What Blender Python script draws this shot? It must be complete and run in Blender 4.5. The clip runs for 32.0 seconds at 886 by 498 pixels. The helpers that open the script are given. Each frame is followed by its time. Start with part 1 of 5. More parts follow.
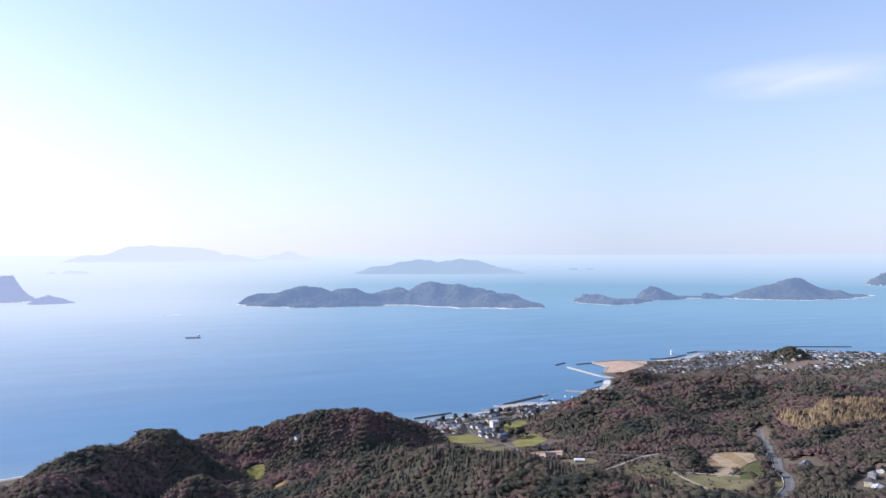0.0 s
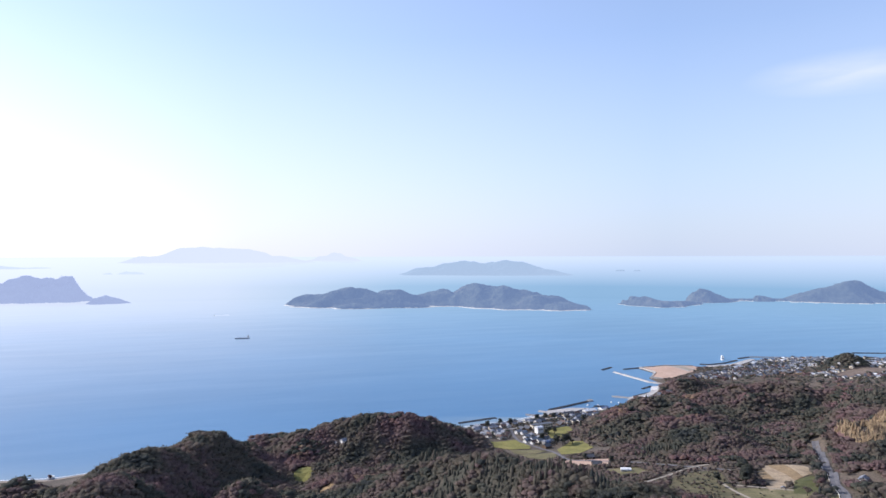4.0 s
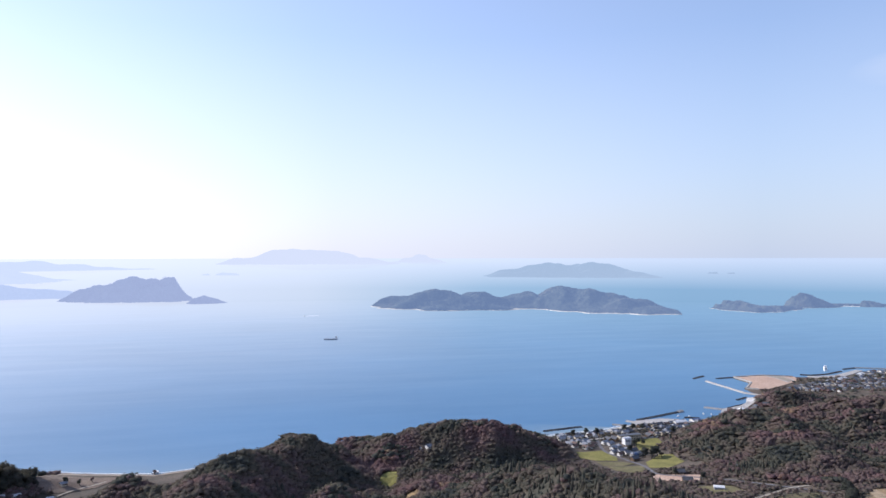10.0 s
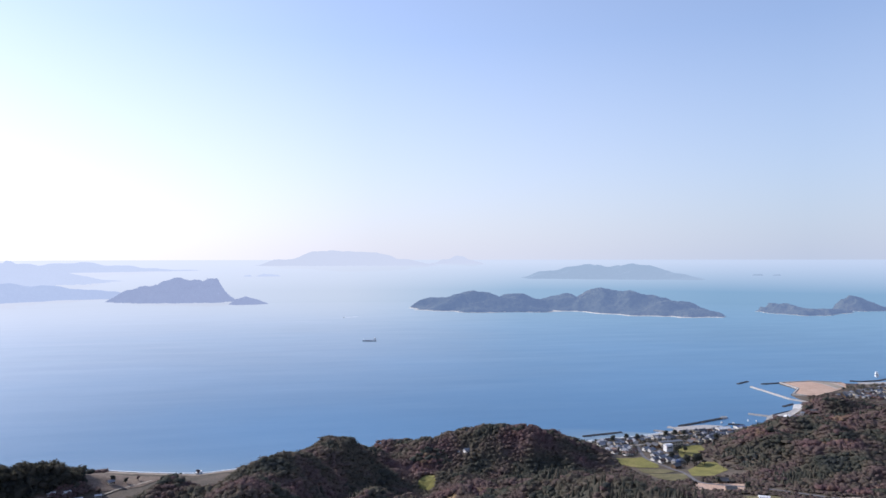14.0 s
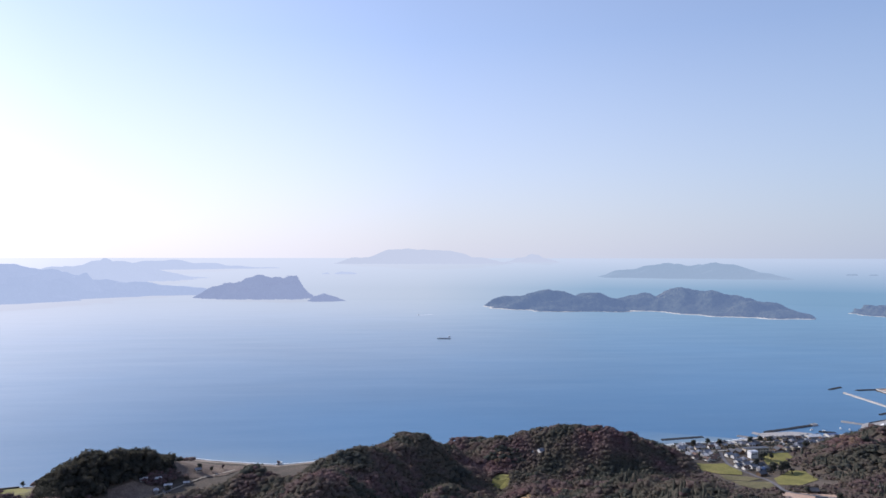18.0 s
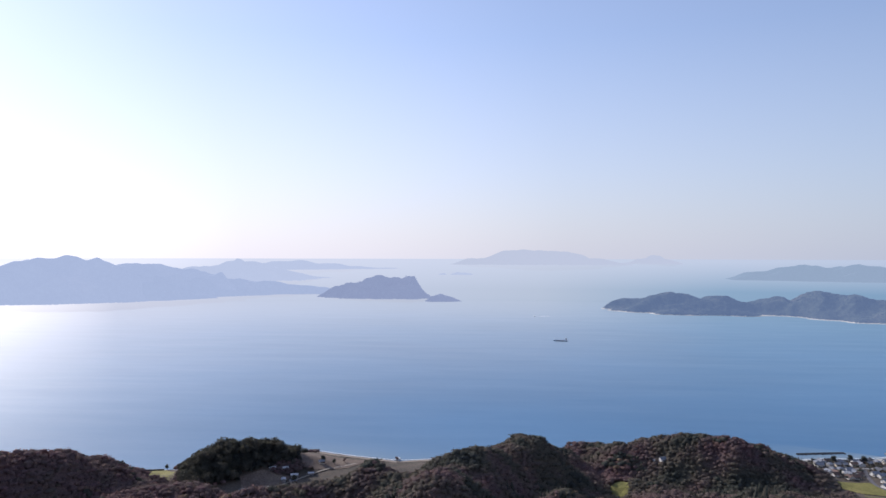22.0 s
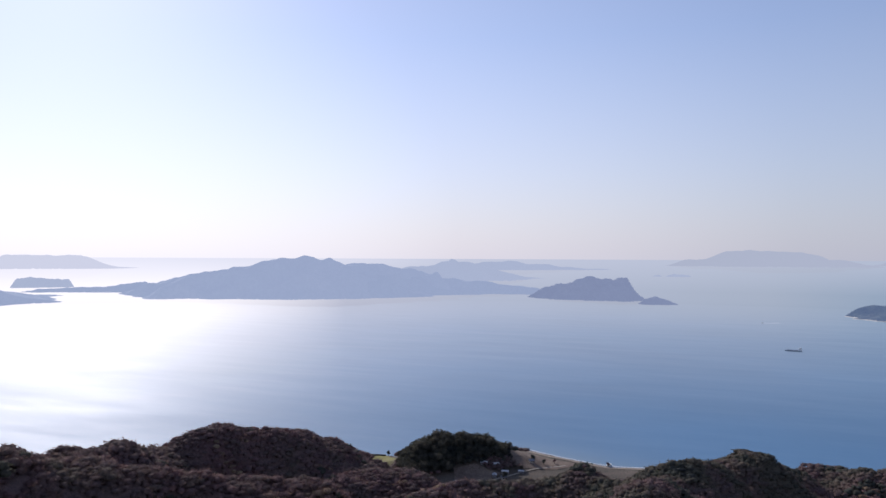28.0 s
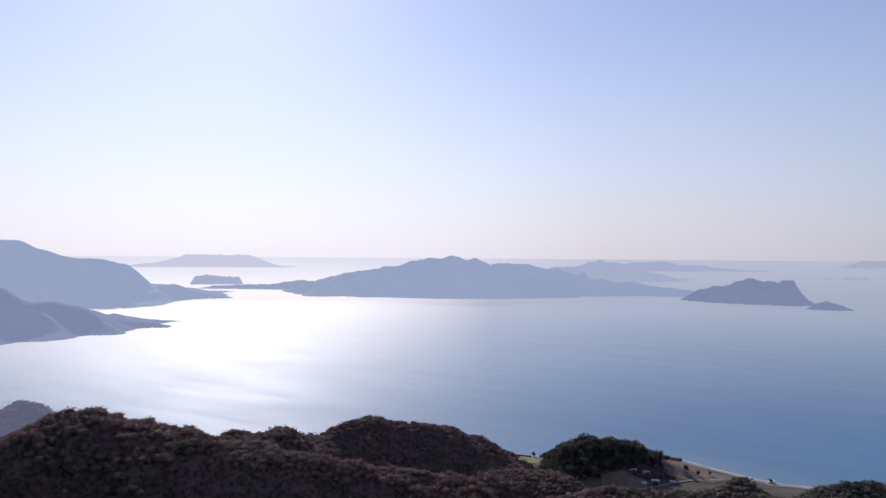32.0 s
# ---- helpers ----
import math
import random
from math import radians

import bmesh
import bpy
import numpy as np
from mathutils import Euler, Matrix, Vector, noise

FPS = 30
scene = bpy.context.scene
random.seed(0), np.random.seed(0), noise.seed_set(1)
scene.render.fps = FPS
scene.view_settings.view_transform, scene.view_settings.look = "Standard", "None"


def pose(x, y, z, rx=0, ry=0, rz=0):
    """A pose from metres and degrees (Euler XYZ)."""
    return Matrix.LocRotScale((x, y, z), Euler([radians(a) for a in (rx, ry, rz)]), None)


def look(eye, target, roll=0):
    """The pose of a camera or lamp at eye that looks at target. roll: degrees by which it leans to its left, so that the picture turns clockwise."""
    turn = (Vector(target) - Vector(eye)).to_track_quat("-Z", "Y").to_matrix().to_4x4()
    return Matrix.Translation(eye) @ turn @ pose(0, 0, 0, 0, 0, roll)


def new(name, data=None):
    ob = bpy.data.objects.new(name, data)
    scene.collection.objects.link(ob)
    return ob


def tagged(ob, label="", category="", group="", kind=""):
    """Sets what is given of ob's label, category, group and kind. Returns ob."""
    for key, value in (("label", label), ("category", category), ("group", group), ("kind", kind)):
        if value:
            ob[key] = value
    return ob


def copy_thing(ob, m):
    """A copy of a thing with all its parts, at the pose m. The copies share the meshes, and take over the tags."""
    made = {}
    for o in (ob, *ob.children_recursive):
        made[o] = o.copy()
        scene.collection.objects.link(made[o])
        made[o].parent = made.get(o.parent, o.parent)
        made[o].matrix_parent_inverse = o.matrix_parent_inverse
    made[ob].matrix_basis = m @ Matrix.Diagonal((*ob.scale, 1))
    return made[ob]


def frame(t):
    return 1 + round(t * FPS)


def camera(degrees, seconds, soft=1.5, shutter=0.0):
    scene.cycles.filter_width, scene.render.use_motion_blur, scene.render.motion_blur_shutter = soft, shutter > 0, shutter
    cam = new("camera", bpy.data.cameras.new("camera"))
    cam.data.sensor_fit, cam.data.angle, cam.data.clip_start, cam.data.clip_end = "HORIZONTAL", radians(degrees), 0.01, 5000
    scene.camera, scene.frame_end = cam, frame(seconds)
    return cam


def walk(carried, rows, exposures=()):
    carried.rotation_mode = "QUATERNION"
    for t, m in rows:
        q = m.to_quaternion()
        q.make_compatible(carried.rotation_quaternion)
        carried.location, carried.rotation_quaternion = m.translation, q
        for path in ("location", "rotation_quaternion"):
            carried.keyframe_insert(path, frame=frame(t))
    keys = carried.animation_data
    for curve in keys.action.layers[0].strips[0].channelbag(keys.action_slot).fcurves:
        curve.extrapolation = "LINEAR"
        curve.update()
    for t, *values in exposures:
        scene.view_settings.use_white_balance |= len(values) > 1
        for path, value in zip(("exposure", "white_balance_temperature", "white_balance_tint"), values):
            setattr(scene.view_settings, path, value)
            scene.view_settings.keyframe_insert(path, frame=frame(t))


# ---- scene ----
def aim(x, y, z, heading, tilt, lean):
    """Place, heading to the left of +Y, upward tilt and roll, in metres and degrees."""
    return pose(x, y, z, 90 + tilt, 0, heading) @ pose(0, 0, 0, 0, 0, lean)


cam = camera(64.92, 32.0)
PATH = [
    (0, aim(0.00, 0.00, 245.00, -24.064, 0.627, -0.130)),
    (0.5, aim(0.21, -0.10, 245.75, -23.739, 0.642, -0.159)),
    (1, aim(0.37, -0.25, 246.51, -23.276, 0.634, -0.157)),
    (1.5, aim(0.50, -0.40, 247.30, -22.808, 0.642, -0.145)),
    (2, aim(0.56, -0.52, 248.10, -22.344, 0.641, -0.138)),
    (2.5, aim(0.52, -0.59, 248.90, -21.869, 0.647, -0.131)),
    (3, aim(0.41, -0.63, 249.68, -21.402, 0.651, -0.122)),
    (3.5, aim(0.34, -0.74, 250.50, -20.892, 0.654, -0.110)),
    (5.5, aim(-0.02, -1.48, 253.59, -18.774, 0.687, -0.078)),
    (6, aim(-0.14, -1.67, 254.37, -18.199, 0.681, -0.067)),
    (6.5, aim(-0.27, -1.79, 255.18, -17.642, 0.679, -0.051)),
    (7, aim(-0.32, -1.85, 256.00, -17.058, 0.678, -0.029)),
    (7.5, aim(-0.23, -1.86, 256.85, -16.494, 0.689, -0.025)),
    (8, aim(-0.13, -1.87, 257.65, -15.954, 0.689, -0.029)),
    (8.5, aim(-0.14, -1.84, 258.37, -15.378, 0.678, -0.050)),
    (9, aim(-0.21, -1.86, 259.08, -14.745, 0.681, -0.044)),
    (9.5, aim(-0.25, -1.89, 259.76, -14.109, 0.684, -0.050)),
    (10, aim(-0.21, -1.98, 260.52, -13.472, 0.700, -0.068)),
    (10.5, aim(-0.13, -2.08, 261.31, -12.832, 0.724, -0.106)),
    (11, aim(0.02, -2.03, 262.13, -12.187, 0.722, -0.094)),
    (11.5, aim(0.15, -1.86, 262.92, -11.640, 0.731, -0.092)),
    (12, aim(0.15, -1.63, 263.55, -11.120, 0.745, -0.086)),
    (12.5, aim(0.09, -1.40, 263.95, -10.898, 0.781, -0.080)),
    (13, aim(0.10, -1.33, 264.11, -10.723, 0.784, -0.072)),
    (13.5, aim(0.19, -1.39, 264.13, -10.548, 0.780, -0.084)),
    (14, aim(0.34, -1.52, 264.11, -10.331, 0.780, -0.071)),
    (14.5, aim(0.44, -1.69, 264.07, -9.876, 0.767, -0.038)),
    (16.5, aim(0.43, -2.02, 264.23, -7.146, 0.684, 0.063)),
    (17, aim(0.53, -1.99, 264.19, -6.162, 0.662, 0.069)),
    (17.5, aim(0.63, -1.96, 264.14, -5.172, 0.647, 0.058)),
    (18, aim(0.60, -1.88, 264.14, -4.217, 0.641, 0.058)),
    (18.5, aim(0.65, -1.69, 264.12, -3.259, 0.660, 0.076)),
    (19, aim(0.83, -1.48, 264.11, -2.253, 0.674, 0.066)),
    (19.5, aim(0.97, -1.38, 264.12, -1.188, 0.684, 0.067)),
    (20, aim(0.96, -1.45, 264.18, 0.024, 0.695, 0.072)),
    (20.5, aim(1.01, -1.63, 264.29, 1.278, 0.696, 0.072)),
    (21, aim(1.06, -1.86, 264.36, 2.836, 0.690, 0.093)),
    (21.5, aim(0.99, -2.01, 264.42, 4.079, 0.702, 0.103)),
    (22, aim(1.03, -2.12, 264.47, 5.295, 0.696, 0.129)),
    (22.5, aim(1.21, -2.14, 264.52, 6.530, 0.692, 0.138)),
    (23, aim(1.33, -2.23, 264.48, 7.760, 0.715, 0.133)),
    (23.5, aim(1.45, -2.38, 264.41, 8.965, 0.738, 0.123)),
    (24, aim(1.59, -2.55, 264.46, 10.195, 0.737, 0.127)),
    (24.5, aim(1.70, -2.68, 264.49, 11.579, 0.742, 0.140)),
    (25, aim(1.78, -2.80, 264.53, 13.009, 0.737, 0.161)),
    (25.5, aim(1.84, -2.88, 264.55, 14.659, 0.720, 0.189)),
    (27.5, aim(2.19, -3.28, 264.66, 20.913, 0.702, 0.240)),
    (28, aim(2.25, -3.35, 264.69, 22.457, 0.697, 0.265)),
    (28.5, aim(2.35, -3.47, 264.72, 24.025, 0.679, 0.297)),
    (29, aim(2.46, -3.60, 264.76, 25.606, 0.656, 0.321)),
    (29.5, aim(2.53, -3.69, 264.79, 27.166, 0.625, 0.339)),
    (30, aim(2.59, -3.76, 264.81, 28.716, 0.605, 0.339)),
    (30.5, aim(2.70, -3.88, 264.84, 30.234, 0.596, 0.356)),
    (31, aim(2.77, -3.98, 264.87, 31.792, 0.594, 0.381)),
    (31.5, aim(2.82, -4.03, 264.89, 33.288, 0.601, 0.400)),
    (32, aim(2.86, -4.09, 264.90, 34.368, 0.643, 0.418)),
]
walk(cam, PATH, [(0, 1.16, 6350, 14), (9, 1.06, 6350, 14), (19, 0.72, 6350, 15), (25, 0.48, 6400, 15), (28, 0.30, 6350, 16), (29.5, 0.26, 6350, 19), (32, 0.20, 6350, 16)])


def ramp_node(n, stops):
    r = n.new("ShaderNodeValToRGB")
    e = r.color_ramp.elements
    while len(e) < len(stops):
        e.new(0.5)
    for el, (p, c) in zip(e, stops):
        el.position, el.color = p, (*c, 1)
    return r


# ---- world, sun, exposure ----
SUN_AZ, SUN_EL = 52.0, 31.0      # degrees to the left of +Y, degrees above the horizon
world = bpy.data.worlds.new("sky")
scene.world = world
world.use_nodes = True
wn, wl = world.node_tree.nodes, world.node_tree.links
sky = wn.new("ShaderNodeTexSky")
sky.sky_type, sky.sun_disc = "NISHITA", False
sky.sun_elevation, sky.sun_rotation = radians(SUN_EL), radians(-SUN_AZ)
sky.altitude, sky.air_density, sky.dust_density, sky.ozone_density = 200, 1.0, 0.35, 3.0
# sea haze whitens the sky towards the horizon
where = wn.new("ShaderNodeTexCoord")
split = wn.new("ShaderNodeSeparateXYZ")
wl.new(where.outputs["Generated"], split.inputs[0])
veil = ramp_node(wn, ((0.0, (0.97,) * 3), (0.12, (0.66,) * 3), (0.3, (0.30,) * 3), (1.0, (0.15,) * 3)))
wl.new(split.outputs["Z"], veil.inputs["Fac"])
blend = wn.new("ShaderNodeMix")
blend.data_type = "RGBA"
wl.new(veil.outputs["Color"], blend.inputs[0])
clear = wn.new("ShaderNodeMix")
clear.data_type, clear.blend_type = "RGBA", "MULTIPLY"
clear.inputs[0].default_value = 1.0
clear.inputs[7].default_value = (0.90, 0.90, 0.96, 1)
wl.new(sky.outputs["Color"], clear.inputs[6])
wl.new(clear.outputs[2], blend.inputs[6])
toward = wn.new("ShaderNodeVectorMath")
toward.operation = "DOT_PRODUCT"
wl.new(where.outputs["Generated"], toward.inputs[0])
toward.inputs[1].default_value = (-math.sin(radians(SUN_AZ)) / 2, math.cos(radians(SUN_AZ)) / 2, 0)
around = wn.new("ShaderNodeMath")
around.inputs[1].default_value = 0.5
wl.new(toward.outputs["Value"], around.inputs[0])
# darkest at a right angle to the sun, brighter towards it and opposite to it
hue = ramp_node(wn, ((0.0, (1.60, 1.52, 1.58)), (0.25, (0.58, 0.64, 0.77)), (0.5, (0.49, 0.575, 0.72)), (0.775, (0.73, 0.765, 0.875)), (0.93, (1.05, 1.04, 1.13)), (1.0, (1.38, 1.39, 1.48))))
wl.new(around.outputs[0], hue.inputs["Fac"])
lift = wn.new("ShaderNodeMix")
lift.data_type, lift.blend_type = "RGBA", "MULTIPLY"
lift.inputs[0].default_value = 1.0
wl.new(hue.outputs["Color"], lift.inputs[6])
lift.inputs[7].default_value = (5.0, 5.0, 5.0, 1)
wl.new(lift.outputs[2], blend.inputs[7])
# one thin streak of cloud, low in the north-east
turned = wn.new("ShaderNodeMapping")
turned.vector_type = "TEXTURE"
turned.inputs["Rotation"].default_value = (0, radians(-12.9), radians(38.6))
wl.new(where.outputs["Generated"], turned.inputs["Vector"])
shaped = wn.new("ShaderNodeMapping")
shaped.inputs["Scale"].default_value, shaped.inputs["Rotation"].default_value = (0.0, 7.5, 34.0), (radians(-6), 0, 0)
wl.new(turned.outputs["Vector"], shaped.inputs["Vector"])
ball = wn.new("ShaderNodeTexGradient")
ball.gradient_type = "SPHERICAL"
wl.new(shaped.outputs["Vector"], ball.inputs["Vector"])
wisp = wn.new("ShaderNodeTexNoise")
wisp.inputs["Scale"].default_value, wisp.inputs["Detail"].default_value = 1.6, 6
wl.new(shaped.outputs["Vector"], wisp.inputs["Vector"])
thin = wn.new("ShaderNodeMath")
thin.operation = "MULTIPLY"
wl.new(ball.outputs["Fac"], thin.inputs[0])
wl.new(wisp.outputs["Fac"], thin.inputs[1])
cloud = wn.new("ShaderNodeMix")
cloud.data_type = "RGBA"
wl.new(thin.outputs[0], cloud.inputs[0])
wl.new(blend.outputs[2], cloud.inputs[6])
cloud.inputs[7].default_value = (3.8, 4.0, 4.5, 1)
wl.new(cloud.outputs[2], wn["Background"].inputs["Color"])
wn["Background"].inputs["Strength"].default_value = 0.11

sun = new("sun", bpy.data.lights.new("sun", "SUN"))
sun.data.energy, sun.data.angle, sun.data.color = 2.8, radians(0.6), (1.0, 0.95, 0.88)
sun.matrix_world = look((-math.sin(radians(SUN_AZ)) * math.cos(radians(SUN_EL)) * 900, math.cos(radians(SUN_AZ)) * math.cos(radians(SUN_EL)) * 900,
                         math.sin(radians(SUN_EL)) * 900), (0, 0, 0))


# ---- materials ----
def material(name, rough=0.9, spec=0.2):
    m = bpy.data.materials.new(name)
    m.use_nodes = True
    b = m.node_tree.nodes["Principled BSDF"]
    b.inputs["Roughness"].default_value = rough
    b.inputs["Specular IOR Level"].default_value = spec
    return m, m.node_tree.nodes, m.node_tree.links, b


def noise_node(n, l, scale, detail=4, rough=0.6, position=None):
    t = n.new("ShaderNodeTexNoise")
    t.inputs["Scale"].default_value, t.inputs["Detail"].default_value, t.inputs["Roughness"].default_value = scale, detail, rough
    if position is None:
        position = n.new("ShaderNodeNewGeometry").outputs["Position"]
    l.new(position, t.inputs["Vector"])
    return t


def mix_node(n, l, kind, fac, a, b):
    x = n.new("ShaderNodeMix")
    x.data_type, x.blend_type = "RGBA", kind
    for sock, v in ((x.inputs[0], fac), (x.inputs[6], a), (x.inputs[7], b)):
        if hasattr(v, "is_output"):
            l.new(v, sock)
        elif isinstance(v, tuple):
            sock.default_value = (*v, 1)
        else:
            sock.default_value = v
    return x.outputs[2]


def bump_node(n, l, height, strength, distance, b):
    x = n.new("ShaderNodeBump")
    x.inputs["Strength"].default_value, x.inputs["Distance"].default_value = strength, distance
    l.new(height, x.inputs["Height"])
    l.new(x.outputs["Normal"], b.inputs["Normal"])


def speckled(name, stops, scale, fine, rough=0.9, spec=0.2, bump=0.0, dist=0.3):
    """A surface whose colour wanders between the stops at one scale, with a finer grain over it."""
    m, n, l, b = material(name, rough, spec)
    a = noise_node(n, l, scale, 5, 0.65)
    r = ramp_node(n, stops)
    l.new(a.outputs["Fac"], r.inputs["Fac"])
    g = noise_node(n, l, fine, 3, 0.7)
    gr = ramp_node(n, ((0.3, (0.62, 0.62, 0.62)), (0.7, (1.25, 1.25, 1.25))))
    l.new(g.outputs["Fac"], gr.inputs["Fac"])
    l.new(mix_node(n, l, "MULTIPLY", 1.0, r.outputs["Color"], gr.outputs["Color"]), b.inputs["Base Color"])
    if bump:
        bump_node(n, l, g.outputs["Fac"], bump, dist, b)
    return m


def leaf_material(name, stops):
    """Foliage: the tree's own tint, each clump a little apart, leaf mottling, the crown's rounded lie."""
    m, n, l, b = material(name, 0.85, 0.12)
    at = n.new("ShaderNodeAttribute")
    at.attribute_name = "tint"
    geo = n.new("ShaderNodeNewGeometry")
    add = n.new("ShaderNodeMath")
    add.operation = "MULTIPLY_ADD"
    l.new(geo.outputs["Random Per Island"], add.inputs[0])
    add.inputs[1].default_value = 0.10
    l.new(at.outputs["Fac"], add.inputs[2])
    r = ramp_node(n, stops)
    l.new(add.outputs[0], r.inputs["Fac"])
    g = noise_node(n, l, 0.55, 7, 0.82, geo.outputs["Position"])
    gr = ramp_node(n, ((0.3, (0.60, 0.60, 0.62)), (0.5, (1.0, 0.98, 1.0)), (0.70, (1.50, 1.46, 1.40))))
    l.new(g.outputs["Fac"], gr.inputs["Fac"])
    l.new(mix_node(n, l, "MULTIPLY", 1.0, r.outputs["Color"], gr.outputs["Color"]), b.inputs["Base Color"])
    lie = n.new("ShaderNodeAttribute")
    lie.attribute_name = "lie"
    turn = n.new("ShaderNodeVectorTransform")
    turn.vector_type, turn.convert_from, turn.convert_to = "NORMAL", "OBJECT", "WORLD"
    l.new(lie.outputs["Vector"], turn.inputs[0])
    bump_node(n, l, g.outputs["Fac"], 0.7, 1.0, b)
    l.new(turn.outputs[0], b.inputs["Normal"].links[0].from_node.inputs["Normal"])
    thin = n.new("ShaderNodeBsdfTranslucent")
    l.new(b.inputs["Base Color"].links[0].from_socket, thin.inputs["Color"])
    l.new(turn.outputs[0], thin.inputs["Normal"])
    both = n.new("ShaderNodeMixShader")
    both.inputs[0].default_value = 0.5
    l.new(b.outputs[0], both.inputs[1])
    l.new(thin.outputs[0], both.inputs[2])
    l.new(both.outputs[0], n["Material Output"].inputs["Surface"])
    return m


WOOD = leaf_material("woodland_leaves", (
    (0.00, (0.068, 0.078, 0.080)), (0.20, (0.104, 0.112, 0.090)), (0.38, (0.162, 0.146, 0.114)), (0.55, (0.202, 0.154, 0.138)),
    (0.70, (0.214, 0.150, 0.146)), (0.82, (0.246, 0.150, 0.148)), (0.90, (0.31, 0.225, 0.16)), (1.00, (0.52, 0.40, 0.25))))
EARTH = speckled("undergrowth", ((0.3, (0.070, 0.062, 0.050)), (0.5, (0.110, 0.090, 0.072)), (0.7, (0.150, 0.118, 0.094))), 0.03, 0.6, bump=0.5, dist=0.6)


def water_material(name, deep, painted_haze=False):
    """Sea: body colour, paler over the shoals, wind streaks in the gloss, a sharp and a broad glitter."""
    m, n, l, b = material(name, 0.5, 0.28)
    b.inputs["IOR"].default_value = 1.33
    geo = n.new("ShaderNodeNewGeometry")
    a = noise_node(n, l, 0.0016, 3, 0.5, geo.outputs["Position"])
    c = ramp_node(n, ((0.3, tuple(v * 0.9 for v in deep)), (0.7, tuple(v * 1.1 for v in deep))))
    l.new(a.outputs["Fac"], c.inputs["Fac"])
    mp = n.new("ShaderNodeMapping")
    mp.inputs["Rotation"].default_value, mp.inputs["Scale"].default_value = (0, 0, radians(-25)), (0.0030, 0.0150, 1)
    l.new(geo.outputs["Position"], mp.inputs["Vector"])
    s = noise_node(n, l, 1.0, 7, 0.62, mp.outputs["Vector"])
    for sock, lo, hi in (("Roughness", 0.485, 0.605), ("Coat Roughness", 0.84, 0.87)):
        rr = n.new("ShaderNodeMapRange")
        rr.inputs["From Min"].default_value, rr.inputs["From Max"].default_value = 0.3, 0.7
        rr.inputs["To Min"].default_value, rr.inputs["To Max"].default_value = lo, hi
        l.new(s.outputs["Fac"], rr.inputs["Value"])
        l.new(rr.outputs["Result"], b.inputs[sock])
    b.inputs["Coat Weight"].default_value, b.inputs["Coat IOR"].default_value = 1.0, 1.42
    if painted_haze:
        # haze over the far sea, painted in as emission: more with distance, most towards the sun
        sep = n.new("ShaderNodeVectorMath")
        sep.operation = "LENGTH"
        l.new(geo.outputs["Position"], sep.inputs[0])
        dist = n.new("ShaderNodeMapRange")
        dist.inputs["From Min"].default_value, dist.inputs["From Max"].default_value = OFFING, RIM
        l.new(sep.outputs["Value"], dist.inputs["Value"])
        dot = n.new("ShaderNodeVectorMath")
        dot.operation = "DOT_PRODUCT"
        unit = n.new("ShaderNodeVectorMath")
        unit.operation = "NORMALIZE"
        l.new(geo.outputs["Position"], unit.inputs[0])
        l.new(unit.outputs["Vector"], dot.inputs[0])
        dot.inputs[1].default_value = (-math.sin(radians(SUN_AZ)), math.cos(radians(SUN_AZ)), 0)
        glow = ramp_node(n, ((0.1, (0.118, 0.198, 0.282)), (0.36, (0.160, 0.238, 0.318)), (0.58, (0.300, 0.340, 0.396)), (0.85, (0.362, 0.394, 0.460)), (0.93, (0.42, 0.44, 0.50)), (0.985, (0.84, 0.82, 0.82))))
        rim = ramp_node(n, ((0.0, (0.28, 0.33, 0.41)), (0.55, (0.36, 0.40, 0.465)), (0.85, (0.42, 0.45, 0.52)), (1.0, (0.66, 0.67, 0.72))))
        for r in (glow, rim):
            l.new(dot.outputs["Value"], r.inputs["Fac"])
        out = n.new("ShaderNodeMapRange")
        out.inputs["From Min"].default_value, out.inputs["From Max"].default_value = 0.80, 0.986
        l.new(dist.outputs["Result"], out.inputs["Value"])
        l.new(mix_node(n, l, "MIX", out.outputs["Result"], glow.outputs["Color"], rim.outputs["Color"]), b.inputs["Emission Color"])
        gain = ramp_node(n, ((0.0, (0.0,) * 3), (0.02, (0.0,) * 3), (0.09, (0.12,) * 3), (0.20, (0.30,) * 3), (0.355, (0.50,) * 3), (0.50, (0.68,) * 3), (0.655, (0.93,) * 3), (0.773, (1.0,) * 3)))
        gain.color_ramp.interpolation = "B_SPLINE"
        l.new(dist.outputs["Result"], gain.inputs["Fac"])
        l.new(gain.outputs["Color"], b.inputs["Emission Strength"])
        # body colour and gloss fade where the painted haze takes over
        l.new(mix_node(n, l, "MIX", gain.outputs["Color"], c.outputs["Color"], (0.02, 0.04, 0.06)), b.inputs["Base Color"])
        for sock, full in (("Specular IOR Level", 0.28), ("Coat Weight", 1.0)):
            fade = n.new("ShaderNodeMapRange")
            fade.inputs["From Max"].default_value, fade.inputs["To Min"].default_value, fade.inputs["To Max"].default_value = 0.70, full, 0.0
            l.new(dist.outputs["Result"], fade.inputs["Value"])
            l.new(fade.outputs["Result"], b.inputs[sock])
    else:
        shoal = n.new("ShaderNodeAttribute")
        shoal.attribute_name = "shoal"
        l.new(mix_node(n, l, "MIX", shoal.outputs["Fac"], c.outputs["Color"], (0.25, 0.30, 0.29)), b.inputs["Base Color"])
    w = noise_node(n, l, 0.11, 4, 0.6, geo.outputs["Position"])
    bump_node(n, l, w.outputs["Fac"], 0.22, 1.0, b)
    return m


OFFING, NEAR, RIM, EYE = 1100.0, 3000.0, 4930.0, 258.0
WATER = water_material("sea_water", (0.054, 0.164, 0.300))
FAR_WATER = water_material("hazy_far_sea_water", (0.054, 0.164, 0.300), True)


